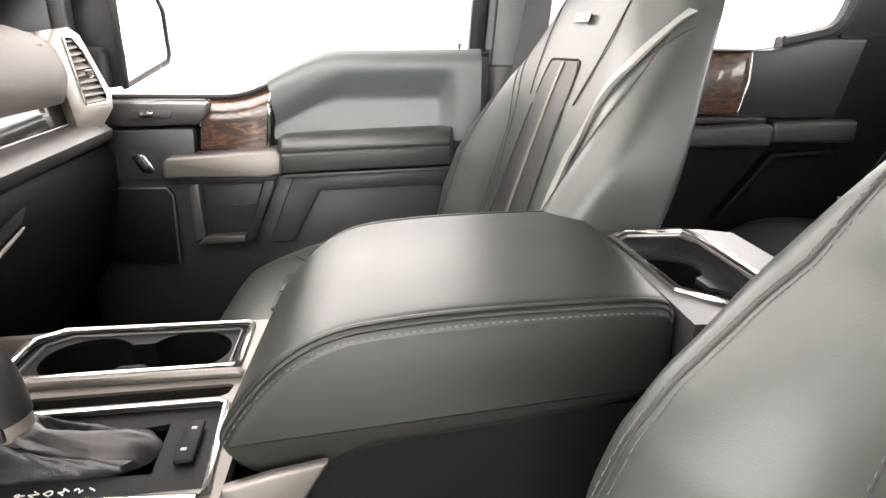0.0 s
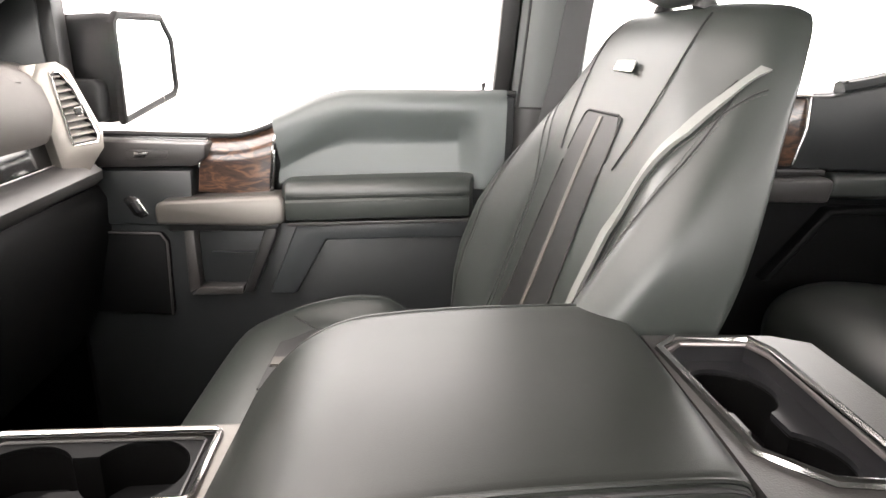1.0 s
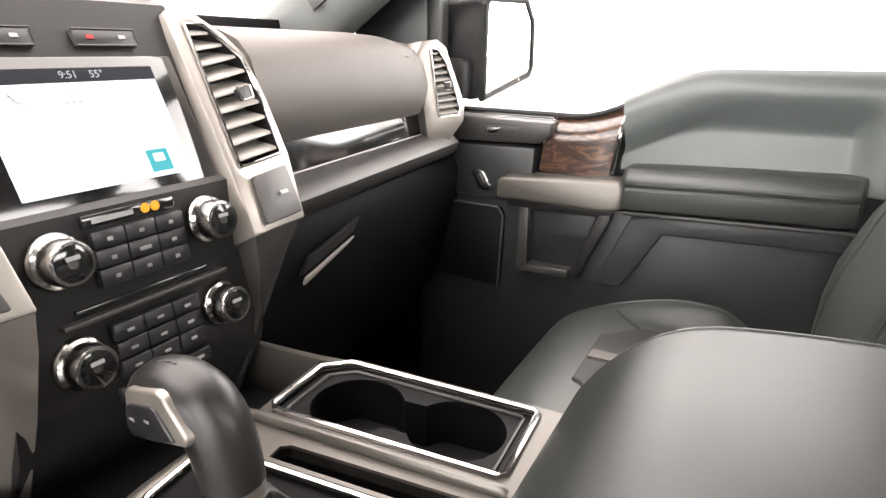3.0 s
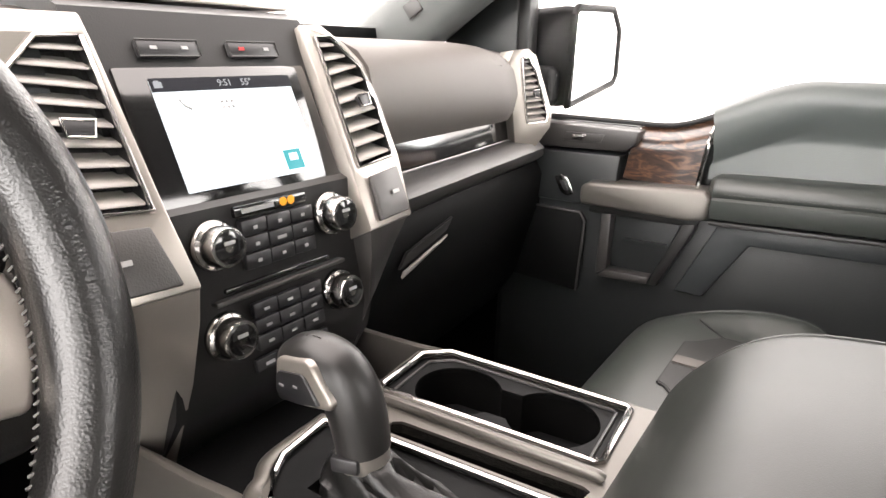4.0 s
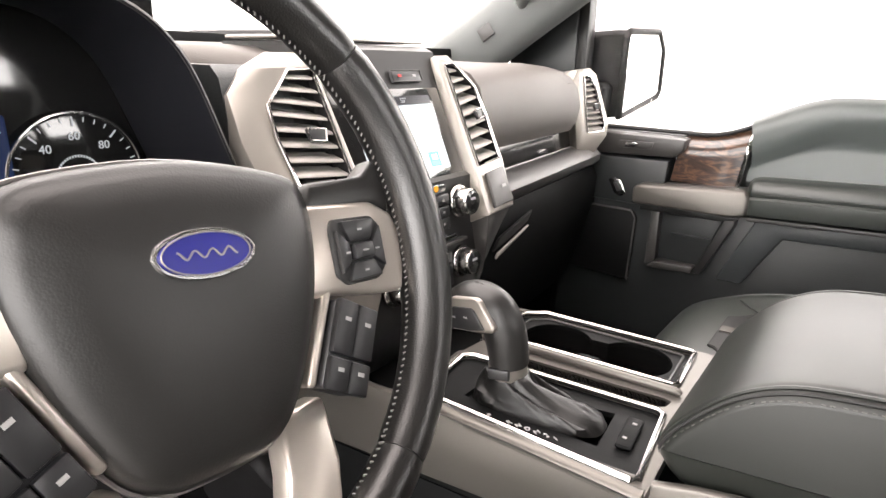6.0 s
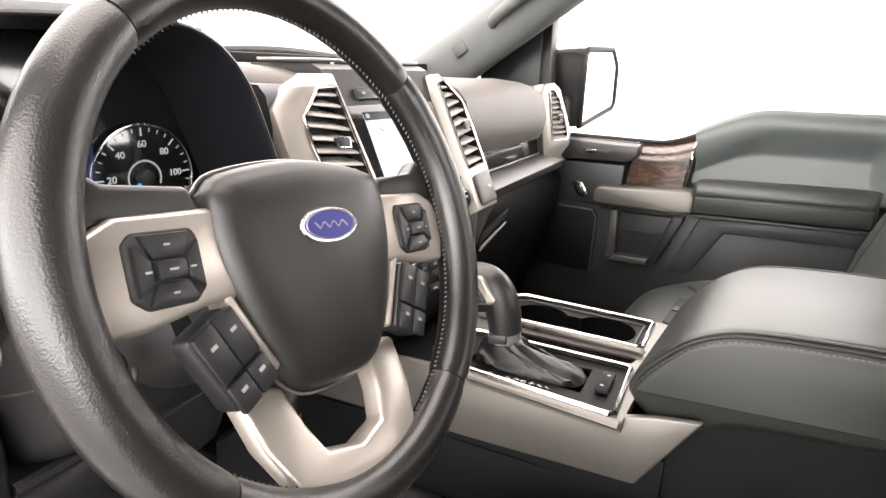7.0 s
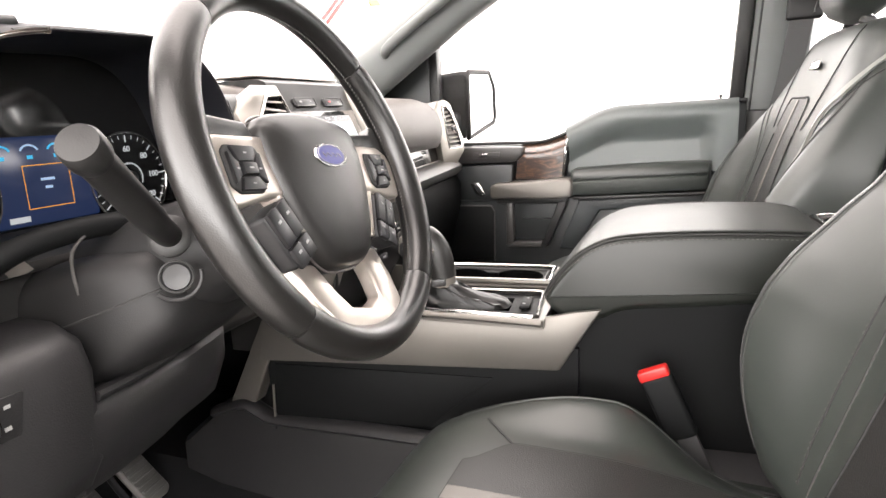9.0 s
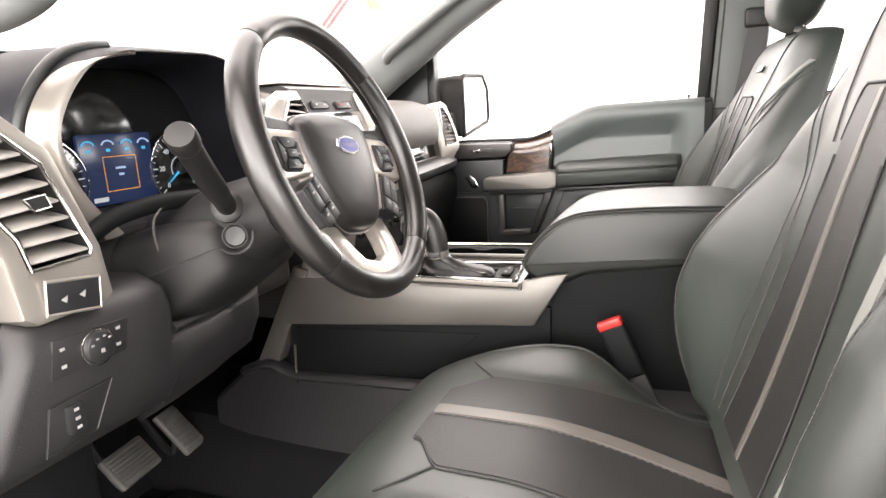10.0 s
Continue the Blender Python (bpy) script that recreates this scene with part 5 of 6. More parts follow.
    part("cover_edge", tube(curve_pts([(-0.352, -0.541, 0.684), (-0.356, -0.540, 0.704), (-0.3565, -0.536, 0.723), (-0.364, -0.510, 0.737)], 5), 0.0016, 8), PLASTIC_GREY, t, "bent grey edge")


steering_column()


# ---- pedals ----
def pedal(name, c, w, h, label):
    t = thing(name, c, label, "pedal")
    rot = (0, 48, 8)
    pad = part("pad", box(c, (h, w, 0.014), 0.005, 3, rot=rot), PEDAL, t)
    M = Matrix.Translation(c) @ Euler([radians(a) for a in rot]).to_matrix().to_4x4()
    for i in range(-3, 4):
        part("rib", moved(box((i * h * 0.12, 0, 0.0085), (h * 0.05, w * 0.84, 0.004), 0.001), M), PEDAL, pad)
    part("arm", tube(curve_pts([M @ Vector((0, 0, -0.006)), M @ Vector((0.01, 0, -0.06)), Vector(c) + Vector((-0.17, 0, 0.12)), Vector(c) + Vector((-0.21, 0, 0.28))]), 0.008, 8), RUBBER, t)


pedal("brake_pedal", (-0.752, -0.315, 0.205), 0.105, 0.07, "worn grey rubber brake pedal")
pedal("accelerator_pedal", (-0.755, -0.188, 0.205), 0.06, 0.105, "worn grey rubber accelerator pedal")
solid("floor_mat", box((-0.42, -0.42, FLOOR_Z + 0.008), (0.72, 0.46, 0.016), 0.006), RUBBER, "black rubber floor mat with raised edge", "floor mat")
solid("floor_mat", box((-0.42, 0.44, FLOOR_Z + 0.008), (0.72, 0.46, 0.016), 0.006), RUBBER, "black rubber floor mat with raised edge", "floor mat")

# ---- centre console ----
def walls(outline, z0, z1, thick=0.002):
    """An upright open wall along a closed outline, with a floor."""
    bm = bmesh.new()
    a = [bm.verts.new((x, y, z0)) for x, y in outline]
    b = [bm.verts.new((x, y, z1)) for x, y in outline]
    n = len(a)
    for i in range(n):
        bm.faces.new((a[i], a[(i + 1) % n], b[(i + 1) % n], b[i]))
    bm.faces.new(a)
    return bm


ZC = 0.548


def joined_wells(a, b, r, half):
    """Outline of two round wells joined by a straight channel."""
    a, b = Vector(a), Vector(b)
    th = math.atan2(b.y - a.y, b.x - a.x)
    g = math.asin(half / r)
    pts = [(a.x + r * math.cos(th + k), a.y + r * math.sin(th + k)) for k in steps(g, 2 * math.pi - g, 28)]
    return pts + [(b.x + r * math.cos(th + math.pi + k), b.y + r * math.sin(th + math.pi + k)) for k in steps(g, 2 * math.pi - g, 28)]



def KY(x):
    """The console stands slightly askew in the plan."""
    return 0.09 * (x + 0.05)


def console():
    t = thing("center_console", (0.05, 0.01, 0.2), "wide center console with satin sides, chrome rims and dark lower box", "center console")
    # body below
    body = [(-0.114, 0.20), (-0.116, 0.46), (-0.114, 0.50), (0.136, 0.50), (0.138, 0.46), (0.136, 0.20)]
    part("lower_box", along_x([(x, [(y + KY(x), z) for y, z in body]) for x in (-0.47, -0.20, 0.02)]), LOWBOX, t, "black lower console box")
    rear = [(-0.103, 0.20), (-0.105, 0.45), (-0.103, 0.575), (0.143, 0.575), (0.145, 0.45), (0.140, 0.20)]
    # shade below the lid is put into the colour of this box
    part("storage_box", along_x([(x, [(y + KY(x), z) for y, z in rear]) for x in (0.0, 0.24, 0.48)]), LOWBOX, t, "black storage box with the shade under the lid in its colour", 30)
    part("base_trim", along_x([(-0.70, [(-0.13, 0.20), (-0.128, 0.25), (-0.120, 0.26), (0.14, 0.26), (0.145, 0.25), (0.148, 0.20)]), (-0.60, [(-0.152, 0.20), (-0.148, 0.330), (-0.120, 0.344), (0.14, 0.344), (0.166, 0.330), (0.17, 0.20)]), (-0.52, [(-0.158, 0.20), (-0.151, 0.358), (-0.120, 0.372), (0.14, 0.372), (0.17, 0.358), (0.176, 0.20)]), (-0.475, [(-0.161, 0.20), (-0.152, 0.338), (-0.120, 0.352), (0.14, 0.352), (0.17, 0.338), (0.18, 0.20)]), (-0.43, [(-0.162, 0.20), (-0.152, 0.336), (-0.120, 0.352), (0.14, 0.352), (0.17, 0.336), (0.182, 0.20)]), (-0.10, [(-0.165, 0.20), (-0.150, 0.345), (-0.120, 0.362), (0.14, 0.362), (0.17, 0.345), (0.185, 0.20)]), (0.40, [(-0.145, 0.20), (-0.14, 0.345), (-0.120, 0.362), (0.14, 0.362), (0.16, 0.345), (0.17, 0.20)])]), BASETRIM, t, "charcoal base trim", 40)
    for s, y in ((-1, -0.132), (1, 0.162)):
        yn = y + 0.012 if s < 0 else y
        part("pocket_net", prism([(x, yn + 0.004 * (s < 0) + KY(x), z) for x, z in ((-0.462, 0.345), (-0.20, 0.362), (-0.10, 0.45), (-0.455, 0.447))], (0, 0.003 * s, 0), 0.001), LOWBOX, t, "dark pocket net")
        part("net_edge", tube([(-0.463, yn + KY(-0.463) + 0.003 * s, 0.342), (-0.459, yn + KY(-0.459) + 0.003 * s, 0.412)], 0.002, 6), CONSOLE_METAL, t)
        # satin flank
        a = [(-0.475, 0.455), (-0.004, 0.472), (0.052, 0.562), (0.010, 0.556), (-0.030, ZC - 0.002), (-0.27, ZC - 0.002), (-0.30, ZC - 0.004), (-0.455, ZC - 0.004)]
        part("side_plate", prism([(x, y + 0.006 * (s < 0) + KY(x) + s * 0.004 * (0.55 - z) / 0.1, z) for x, z in a], (0, -s * 0.010, 0), 0.003), CONSOLE_METAL, t, "satin metal side plate")
        # slanting satin leg to the floor tunnel
        part("trim_leg", prism([(x, y + s * 0.026, z) for x, z in ((-0.446, 0.566), (-0.415, 0.560), (-0.500, 0.373), (-0.556, 0.362))], (0, -s * 0.03, 0), 0.004), CONSOLE_METAL, t, "slanting satin trim leg")
    part("base_lip", tube(curve_pts([(-0.590, -0.152, 0.344), (-0.550, -0.153, 0.360), (-0.518, -0.154, 0.368), (-0.478, -0.153, 0.350), (-0.43, -0.152, 0.348), (-0.28, -0.151, 0.352), (-0.10, -0.150, 0.355)], 5), 0.017, 12, squash=0.55), BASETRIM, t, "grey lip along the base")
    # top frame with its openings
    left = [(-0.232, -0.131), (-0.038, -0.131), (-0.033, -0.126), (-0.046, -0.016), (-0.054, -0.011), (-0.260, -0.030), (-0.270, -0.040), (-0.263, -0.092), (-0.252, -0.110)]
    slot = [(-0.222, -0.016), (-0.056, -0.001), (-0.050, 0.004), (-0.048, 0.017), (-0.054, 0.020), (-0.217, 0.004), (-0.224, -0.002)]
    right_ = [(-0.262, 0.033), (-0.058, 0.050), (-0.053, 0.055), (-0.058, 0.141), (-0.063, 0.145), (-0.252, 0.134), (-0.274, 0.112), (-0.269, 0.040)]
    outl = [(-0.236, -0.140), (-0.022, -0.140), (-0.034, 0.156), (-0.25, 0.144), (-0.284, 0.116), (-0.275, 0.026), (-0.279, -0.030), (-0.272, -0.096), (-0.258, -0.118)]
    plate("top_frame", outl, [left, slot, right_], ZC, 0.012, CONSOLE_METAL, t, "satin metal console top")
    plate("shift_plate", [(x * 1.0, y) for x, y in left], [[(-0.224, -0.103), (-0.080, -0.099), (-0.087, -0.036), (-0.224, -0.070)]], ZC - 0.003, 0.006, LOWBOX, t, "black shifter plate")
    part("chrome_rim", tube([(x, y, ZC + 0.0015) for x, y in left], 0.0032, 8, True), CHROME, t)
    part("rail", tube(curve_pts([(-0.274, 0.016, ZC - 0.002), (-0.266, 0.0185, ZC + 0.0015), (-0.16, 0.027, ZC + 0.002), (-0.060, 0.0345, ZC + 0.002), (-0.046, 0.036, ZC)], 5), 0.0075, 12, squash=0.7), CONSOLE_METAL, t, "rounded satin rail between the trays")
    part("rail", tube(curve_pts([(-0.024, -0.139, ZC - 0.003), (-0.13, -0.139, ZC - 0.002), (-0.236, -0.138, ZC - 0.002), (-0.257, -0.117, ZC - 0.002), (-0.271, -0.095, ZC - 0.002), (-0.277, -0.030, ZC - 0.003)], 5), 0.0070, 12, squash=0.7), CONSOLE_METAL, t, "rounded satin edge of the console")
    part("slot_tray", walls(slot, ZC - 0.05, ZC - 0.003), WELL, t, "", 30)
    # cup holders
    shape = joined_wells((-0.209, 0.083), (-0.114, 0.094), 0.043, 0.022)
    cp = plate("cup_plate", right_, [shape], ZC - 0.004, 0.006, LOWBOX, t, "black cup holder plate with joined wells")
    part("chrome_rim", tube([(x, y, ZC + 0.0015) for x, y in right_], 0.0034, 8, True), CHROME, t)
    part("plate_lip", tube([(-0.163 + (x + 0.163) * 0.90, 0.089 + (y - 0.089) * 0.88, ZC - 0.003) for x, y in right_], 0.0016, 6, True), PLASTIC_GREY, cp)
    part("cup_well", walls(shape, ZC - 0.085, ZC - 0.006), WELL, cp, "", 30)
    for c in ((-0.209, 0.083), (-0.114, 0.094)):
        part("well_ridge", box((c[0] + 0.030, c[1] - 0.028, ZC - 0.045), (0.004, 0.004, 0.075), 0.001), BUTTON, cp)
    # park sensor button
    pb = part("park_button", box((-0.062, -0.066, ZC + 0.001), (0.016, 0.052, 0.006), 0.003, rot=(0, 0, 6)), LOWBOX, t, "black double push button")
    for y in (-0.080, -0.053):
        part("mark", box((-0.062, y, ZC + 0.0043), (0.004, 0.003, 0.0006), 0), GREYPRINT, pb)
    # gear letters
    for ch, x in zip("PRNDM21", (-0.181, -0.160, -0.1505, -0.141, -0.1315, -0.122, -0.113)):
        words("gear_letter", ch, 0.0080, facing((x, -0.1225 + 0.09 * (x + 0.18), ZC + 0.0004), (0, 0, 1), (-0.85, 0.53, 0)), WHITE, t)
    return t


console()


def shifter():
    t = thing("gear_shifter", (-0.19, -0.062, ZC), "black leather gear shifter with chrome button and leather boot", "gear shifter")
    # boot: gathered leather
    rings = []
    for k, (z, s, cx) in enumerate(((ZC - 0.004, 1.0, -0.152), (ZC + 0.003, 0.94, -0.155), (ZC + 0.007, 0.80, -0.164), (ZC + 0.011, 0.64, -0.172), (ZC + 0.017, 0.48, -0.180), (ZC + 0.024, 0.36, -0.185), (ZC + 0.030, 0.30, -0.187))):
        ring = []
        for j in range(96):
            a = 2 * math.pi * j / 96
            c, s_ = math.cos(a), math.sin(a)
            fold = abs(math.sin(2.5 * a + 0.5 * k)) + 0.5 * abs(math.sin(4.5 * a + 0.9 * k + 0.7))
            f = 1 + (0.11 * (fold - 0.9) if 0 < k < 6 else 0)
            x = cx + 0.068 * s * f * math.copysign(abs(c) ** 0.7, c)
            ring.append((x, -0.079 + 0.10 * (x + 0.17) + 0.028 * (0.45 + 0.55 * s) * f * math.copysign(abs(s_) ** 0.7, s_), z + 0.006 * (fold - 0.9) * (1 if 1 < k < 6 else 0)))
        rings.append(ring)
    part("boot", loft(rings), BOOT, t, "creased leather boot", 50)
    part("collar", lathe((-0.186, -0.081, ZC + 0.024), (-0.10, 0, 1), [(0.0185, 0), (0.0198, 0.003), (0.0198, 0.015), (0.018, 0.017)], 28), SATIN, t, "satin collar")
    part("overdrive_button", box((-0.186, -0.1005, ZC + 0.034), (0.022, 0.006, 0.012), 0.002, rot=(0, -4, 14)), BUTTON, t)
    # grip: rises and bends forward
    path = curve_pts([(-0.186, -0.081, ZC + 0.038), (-0.190, -0.082, ZC + 0.062), (-0.197, -0.083, ZC + 0.082), (-0.209, -0.085, ZC + 0.096), (-0.228, -0.087, ZC + 0.099), (-0.246, -0.089, ZC + 0.088)], 5)
    rad = [0.0180 + 0.0036 * math.sin(math.pi * min(1, 0.2 + 0.8 * i / (len(path) - 1))) for i in range(len(path))]
    rad[-1] *= 0.72
    part("grip", tube(path, rad, 22), LEATHER_SMOOTH, t, "black leather grip", 60)
    face = [(-0.244, 0.101), (-0.240, 0.105), (-0.213, 0.110), (-0.207, 0.107), (-0.189, 0.084), (-0.192, 0.078), (-0.217, 0.073), (-0.239, 0.070), (-0.246, 0.078)]
    nose = part("nose_plate", prism([(x, -0.1085, ZC + z) for x, z in face], (0.002, 0.032, 0), 0.003, 3), SATIN, t, "satin nose with black buttons")
    inner = [(-0.242, 0.092), (-0.239, 0.095), (-0.217, 0.099), (-0.213, 0.097), (-0.200, 0.080), (-0.217, 0.075), (-0.239, 0.072), (-0.243, 0.078)]
    part("side_button", prism([(x, -0.1105, ZC + z) for x, z in inner], (0.001, 0.006, 0), 0.0015), BUTTON, nose)
    for x, z in ((-0.236, 0.085), (-0.222, 0.088)):
        part("mark", box((x, -0.1108, ZC + z), (0.004, 0.0006, 0.0016), 0), GREYPRINT, nose)
    part("seam", stitches([p + Vector((0, -0.004, r_)) for p, r_ in zip(path, rad)], 0.005, 0.003, 0.0006), THREAD, t)


shifter()


# ---- armrest lid ----
def lid():
    t = thing("console_lid", (0.15, 0.02, 0.575), "padded black leather armrest lid on the console", "armrest")
    o = curve_pts([(-0.026, 0, 0.563), (-0.029, 0, 0.576), (-0.014, 0, 0.602), (0.014, 0, 0.632), (0.048, 0, 0.652), (0.090, 0, 0.6605), (0.17, 0, 0.665), (0.27, 0, 0.665), (0.308, 0, 0.661), (0.319, 0, 0.649)], 4) + curve_pts([(0.321, 0, 0.60), (0.317, 0, 0.580), (0.26, 0, 0.571), (0.165, 0, 0.561), (0.10, 0, 0.556), (0.072, 0, 0.551), (0.045, 0, 0.539), (0.0, 0, 0.541), (-0.018, 0, 0.552)], 3)
    n = len(o)

    def ring(y, inset):
        pts = []
        for i, p in enumerate(o):
            d = (o[(i + 1) % n] - o[i - 1]).normalized()
            nn = Vector((d.z, 0, -d.x))
            q = p + nn * inset
            pts.append((q.x, y + 0.10 * (q.x - 0.05), q.z + 0.0025 * (1 - ((y - 0.024) / 0.14) ** 2) * (1 if p.z > 0.63 else 0)))
        return pts

    y0, y1, r = -0.101, 0.166, 0.016
    rows = [(y0, 0.0125)]
    for a in (20, 45, 65, 80, 90):
        rows.append((y0 + r * (1 - math.cos(radians(a))) , r * (1 - math.sin(radians(a))) * 0.9))
    rows += [(y, 0.0) for y in steps(y0 + r + 0.01, y1 - r - 0.01, 8)]
    for a in (90, 80, 65, 45, 20):
        rows.append((y1 - r * (1 - math.cos(radians(a))), r * (1 - math.sin(radians(a))) * 0.9))
    rows.append((y1, 0.0125))
    test = ring(0, 0.01)
    sgn = 1 if sum(p[2] for p in test[20:30]) < sum(o[i].z for i in range(20, 30)) else -1
    body = part("pad", loft([ring(y, sgn * d) for y, d in rows]), LEATHER_LID, t, "smooth black leather pad", 70)
    # piping seam and stitches round the top edge
    top = [i for i in range(2, 37)]
    for yy, s in ((y0 + 0.004, 1), (y1 - 0.004, -1)):
        line = [Vector(ring(yy, sgn * 0.0045)[i]) for i in top]
        part("seam", tube(line, 0.0016, 6), SEAM, body)
        part("stitching", stitches([p + Vector((0, -s * 0.0028, -0.0050)) for p in line], 0.0055, 0.0032, 0.0007), THREAD, body)
        part("piping", tube([p + Vector((0, s * 0.004, 0.0035)) for p in line], 0.0018, 6), LEATHER_LID, body)
    return t


lid()


# ---- rear end of the console with the cup tray ----
def rear_tray():
    t = thing("rear_cup_tray", (0.39, 0.02, 0.58), "satin rear console cap with chrome-rimmed cup tray", "cup holder")
    op = [(0.337, -0.028), (0.369, -0.057), (0.405, -0.060), (0.424, -0.035), (0.424, 0.110), (0.413, 0.134), (0.349, 0.134), (0.328, 0.114)]
    outl = [(0.322, -0.090), (0.47, -0.090), (0.47, 0.130), (0.44, 0.144), (0.322, 0.142)]
    plate("cap", outl, [op], 0.652, 0.075, PLASTIC_GREY, t, "brown-grey console cap")
    part("chrome_rim", tube([(x, y, 0.653) for x, y in op], 0.0042, 8, True), CHROME, t)
    part("tray_rim", tube([(0.380 + (x - 0.380) * 0.93, 0.035 + (y - 0.035) * 0.955, 0.650) for x, y in op], 0.0025, 8, True), SATIN_DARK, t)
    floor_ = [(0.380 + (x - 0.380) * 0.98, 0.035 + (y - 0.035) * 0.98) for x, y in op]
    part("tray_wall", walls(floor_, 0.581, 0.650), BUTTON, t)
    shape = joined_wells((0.381, -0.008), (0.377, 0.082), 0.036, 0.015)
    fl = plate("tray_floor", floor_, [shape], 0.632, 0.006, BUTTON, t, "black tray floor with joined cup wells")
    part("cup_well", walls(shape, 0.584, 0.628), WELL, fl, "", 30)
    for c in ((0.381, -0.008), (0.377, 0.082)):
        part("cup_ring", tube([(c[0] + 0.0365 * math.cos(k), c[1] + 0.0365 * math.sin(k), 0.6330) for k in steps(radians(120), radians(240), 16)], 0.0012, 6), PLASTIC_GREY, fl)


rear_tray()

# ---- front seats ----
def sgnpow(v, p):
    return math.copysign(abs(v) ** p, v)


LB = 0.575
UPV, FWD, BX = Vector((0, 0, 1)), Vector((-1, 0, 0)), 0.25


def lean_back(degrees, x):
    """Set the recline of the seat back, and where it meets the cushion."""
    global UPV, FWD, BX
    r = radians(degrees)
    UPV, FWD, BX = Vector((math.sin(r), 0, math.cos(r))), Vector((-math.cos(r), 0, math.sin(r))), x


def between(table, s):
    """A value read from a table of (place, value), straight between the rows."""
    for (a, u), (b, v) in zip(table[:-1], table[1:]):
        if s <= b:
            return u + (v - u) * max(0.0, (s - a) / (b - a))
    return table[-1][1]


def back_w(s):
    k = s / LB
    return 0.265 * (0.90 + 0.10 * smooth01(0.0, 0.35, k)) * (1 - 0.26 * smooth01(0.5, 1.0, k))


def back_pt(a, s, out=0.0):
    """Point of the seat back: a round the section (90 degrees: front), s up the back."""
    k = s / LB
    w = back_w(s)
    close = math.sqrt(max(0.0, 1 - max(0, (k - 0.86) / 0.14) ** 2.2)) if k > 0.86 else 1.0
    close = max(close, 0.02)
    c, sn = math.cos(a), math.sin(a)
    y = w * sgnpow(c, 0.62) * (0.82 + 0.18 * close)
    f = abs(y) / w
    depth = (0.062 if sn > 0 else between(((0.0, 0.056), (0.20, 0.050), (0.42, 0.028), (0.575, 0.014)), s)) * sgnpow(sn, 0.55) * (0.35 + 0.65 * close)
    bol = 0.0
    if sn > 0:
        bol = between(((0.0, 0.006), (0.05, 0.028), (0.11, 0.046), (0.16, 0.054), (0.24, 0.055), (0.30, 0.043), (0.36, 0.027), (0.43, 0.008), (0.50, -0.005)), s) * smooth01(0.55, 0.90, f)
        if y > 0:
            bol += BOLSTER * between(((0.0, 0.2), (0.08, 0.8), (0.14, 1.0), (0.20, 0.95), (0.33, 0.0)), s) * smooth01(0.42, 0.72, f) * (1 - 0.9 * smooth01(0.80, 1.0, f))
        bol -= 0.015 * (1 - smooth01(0.60, 0.90, f)) * (1 - smooth01(0.15, 0.75, k))
    lag = 1.7 * BOLSTER * max(0.0, y) * smooth01(0.10, 0.35, s)
    p = Vector((BX, 0, 0.40)) + UPV * s + Vector((-0.11 * y + lag, y, 0)) + FWD * (depth + bol + (out if sn > 0 else 0))
    return p


def back_at(y, s, out=0.0):
    """Point of the front of the back at the lateral place y."""
    w = back_w(s)
    k = s / LB
    close = math.sqrt(max(0.0, 1 - max(0, (k - 0.86) / 0.14) ** 2.2)) if k > 0.86 else 1.0
    w2 = w * (0.82 + 0.18 * max(close, 0.02))
    f = min(0.9999, abs(y) / w2)
    c = f ** (1 / 0.62)
    a = math.acos(c) if y >= 0 else math.pi - math.acos(c)
    return back_pt(a, s, out)


CX0, CX1, RISE, BOLSTER = -0.215, 0.36, 0.0, 0.0


def cush_pt(a, x, out=0.0):
    """Point of the cushion: a round the section, x from nose to rear."""
    k = (x - CX0) / (CX1 - CX0)
    w = 0.265 * (0.93 + 0.07 * smooth01(0, 0.3, k)) * (1 - 0.10 * smooth01(0.75, 1, k))
    nose = math.sqrt(max(0.0, 1 - max(0, (0.24 - k) / 0.24) ** 2.4)) if k < 0.24 else 1.0
    nose = max(nose, 0.03)
    c, sn = math.cos(a), math.sin(a)
    y = w * sgnpow(c, 0.55) * (0.88 + 0.12 * nose)
    f = abs(y) / w
    mid, top = 0.362, 0.083 * nose
    low = 0.11 * nose
    z = mid - 0.012 + (top if sn > 0 else low) * sgnpow(sn, 0.5) + 0.018 * (1 - k) + RISE * (1 if sn > 0 else 0.3)
    if sn > 0:
        z += 0.034 * smooth01(0.55, 0.85, f) * (1 - 0.8 * smooth01(0.92, 1.0, f)) * smooth01(0.08, 0.4, k) * (1 - smooth01(0.44, 0.66, k))
        z += 0.008 * (1 - f) * math.sin(math.pi * k) - 0.055 * smooth01(0.4, 1, k) * (1 - smooth01(0.5, 0.8, f)) - 0.060 * smooth01(0.44, 0.76, k) * smooth01(0.5, 0.8, f)
        z += out
    return Vector((x, y, z))


def cush_at(y, x, out=0.0):
    k = (x - CX0) / (CX1 - CX0)
    w = 0.265 * (0.93 + 0.07 * smooth01(0, 0.3, k)) * (1 - 0.10 * smooth01(0.75, 1, k))
    nose = max(math.sqrt(max(0.0, 1 - max(0, (0.24 - k) / 0.24) ** 2.4)) if k < 0.24 else 1.0, 0.03)
    f = min(0.9999, abs(y) / (w * (0.88 + 0.12 * nose)))
    c = f ** (1 / 0.55)
    a = math.acos(c) if y >= 0 else math.pi - math.acos(c)
    return cush_pt(a, x, out)


def ribbon(fn, s0, s1, n, ya, yb, out, cols=4):
    """A raised skin strip on a seat face between the lateral lines ya(s) and yb(s)."""
    return sheet(lambda s, u: fn(ya(s) + (yb(s) - ya(s)) * u, s, out), steps(s0, s1, n), steps(0, 1, cols), 0.004)


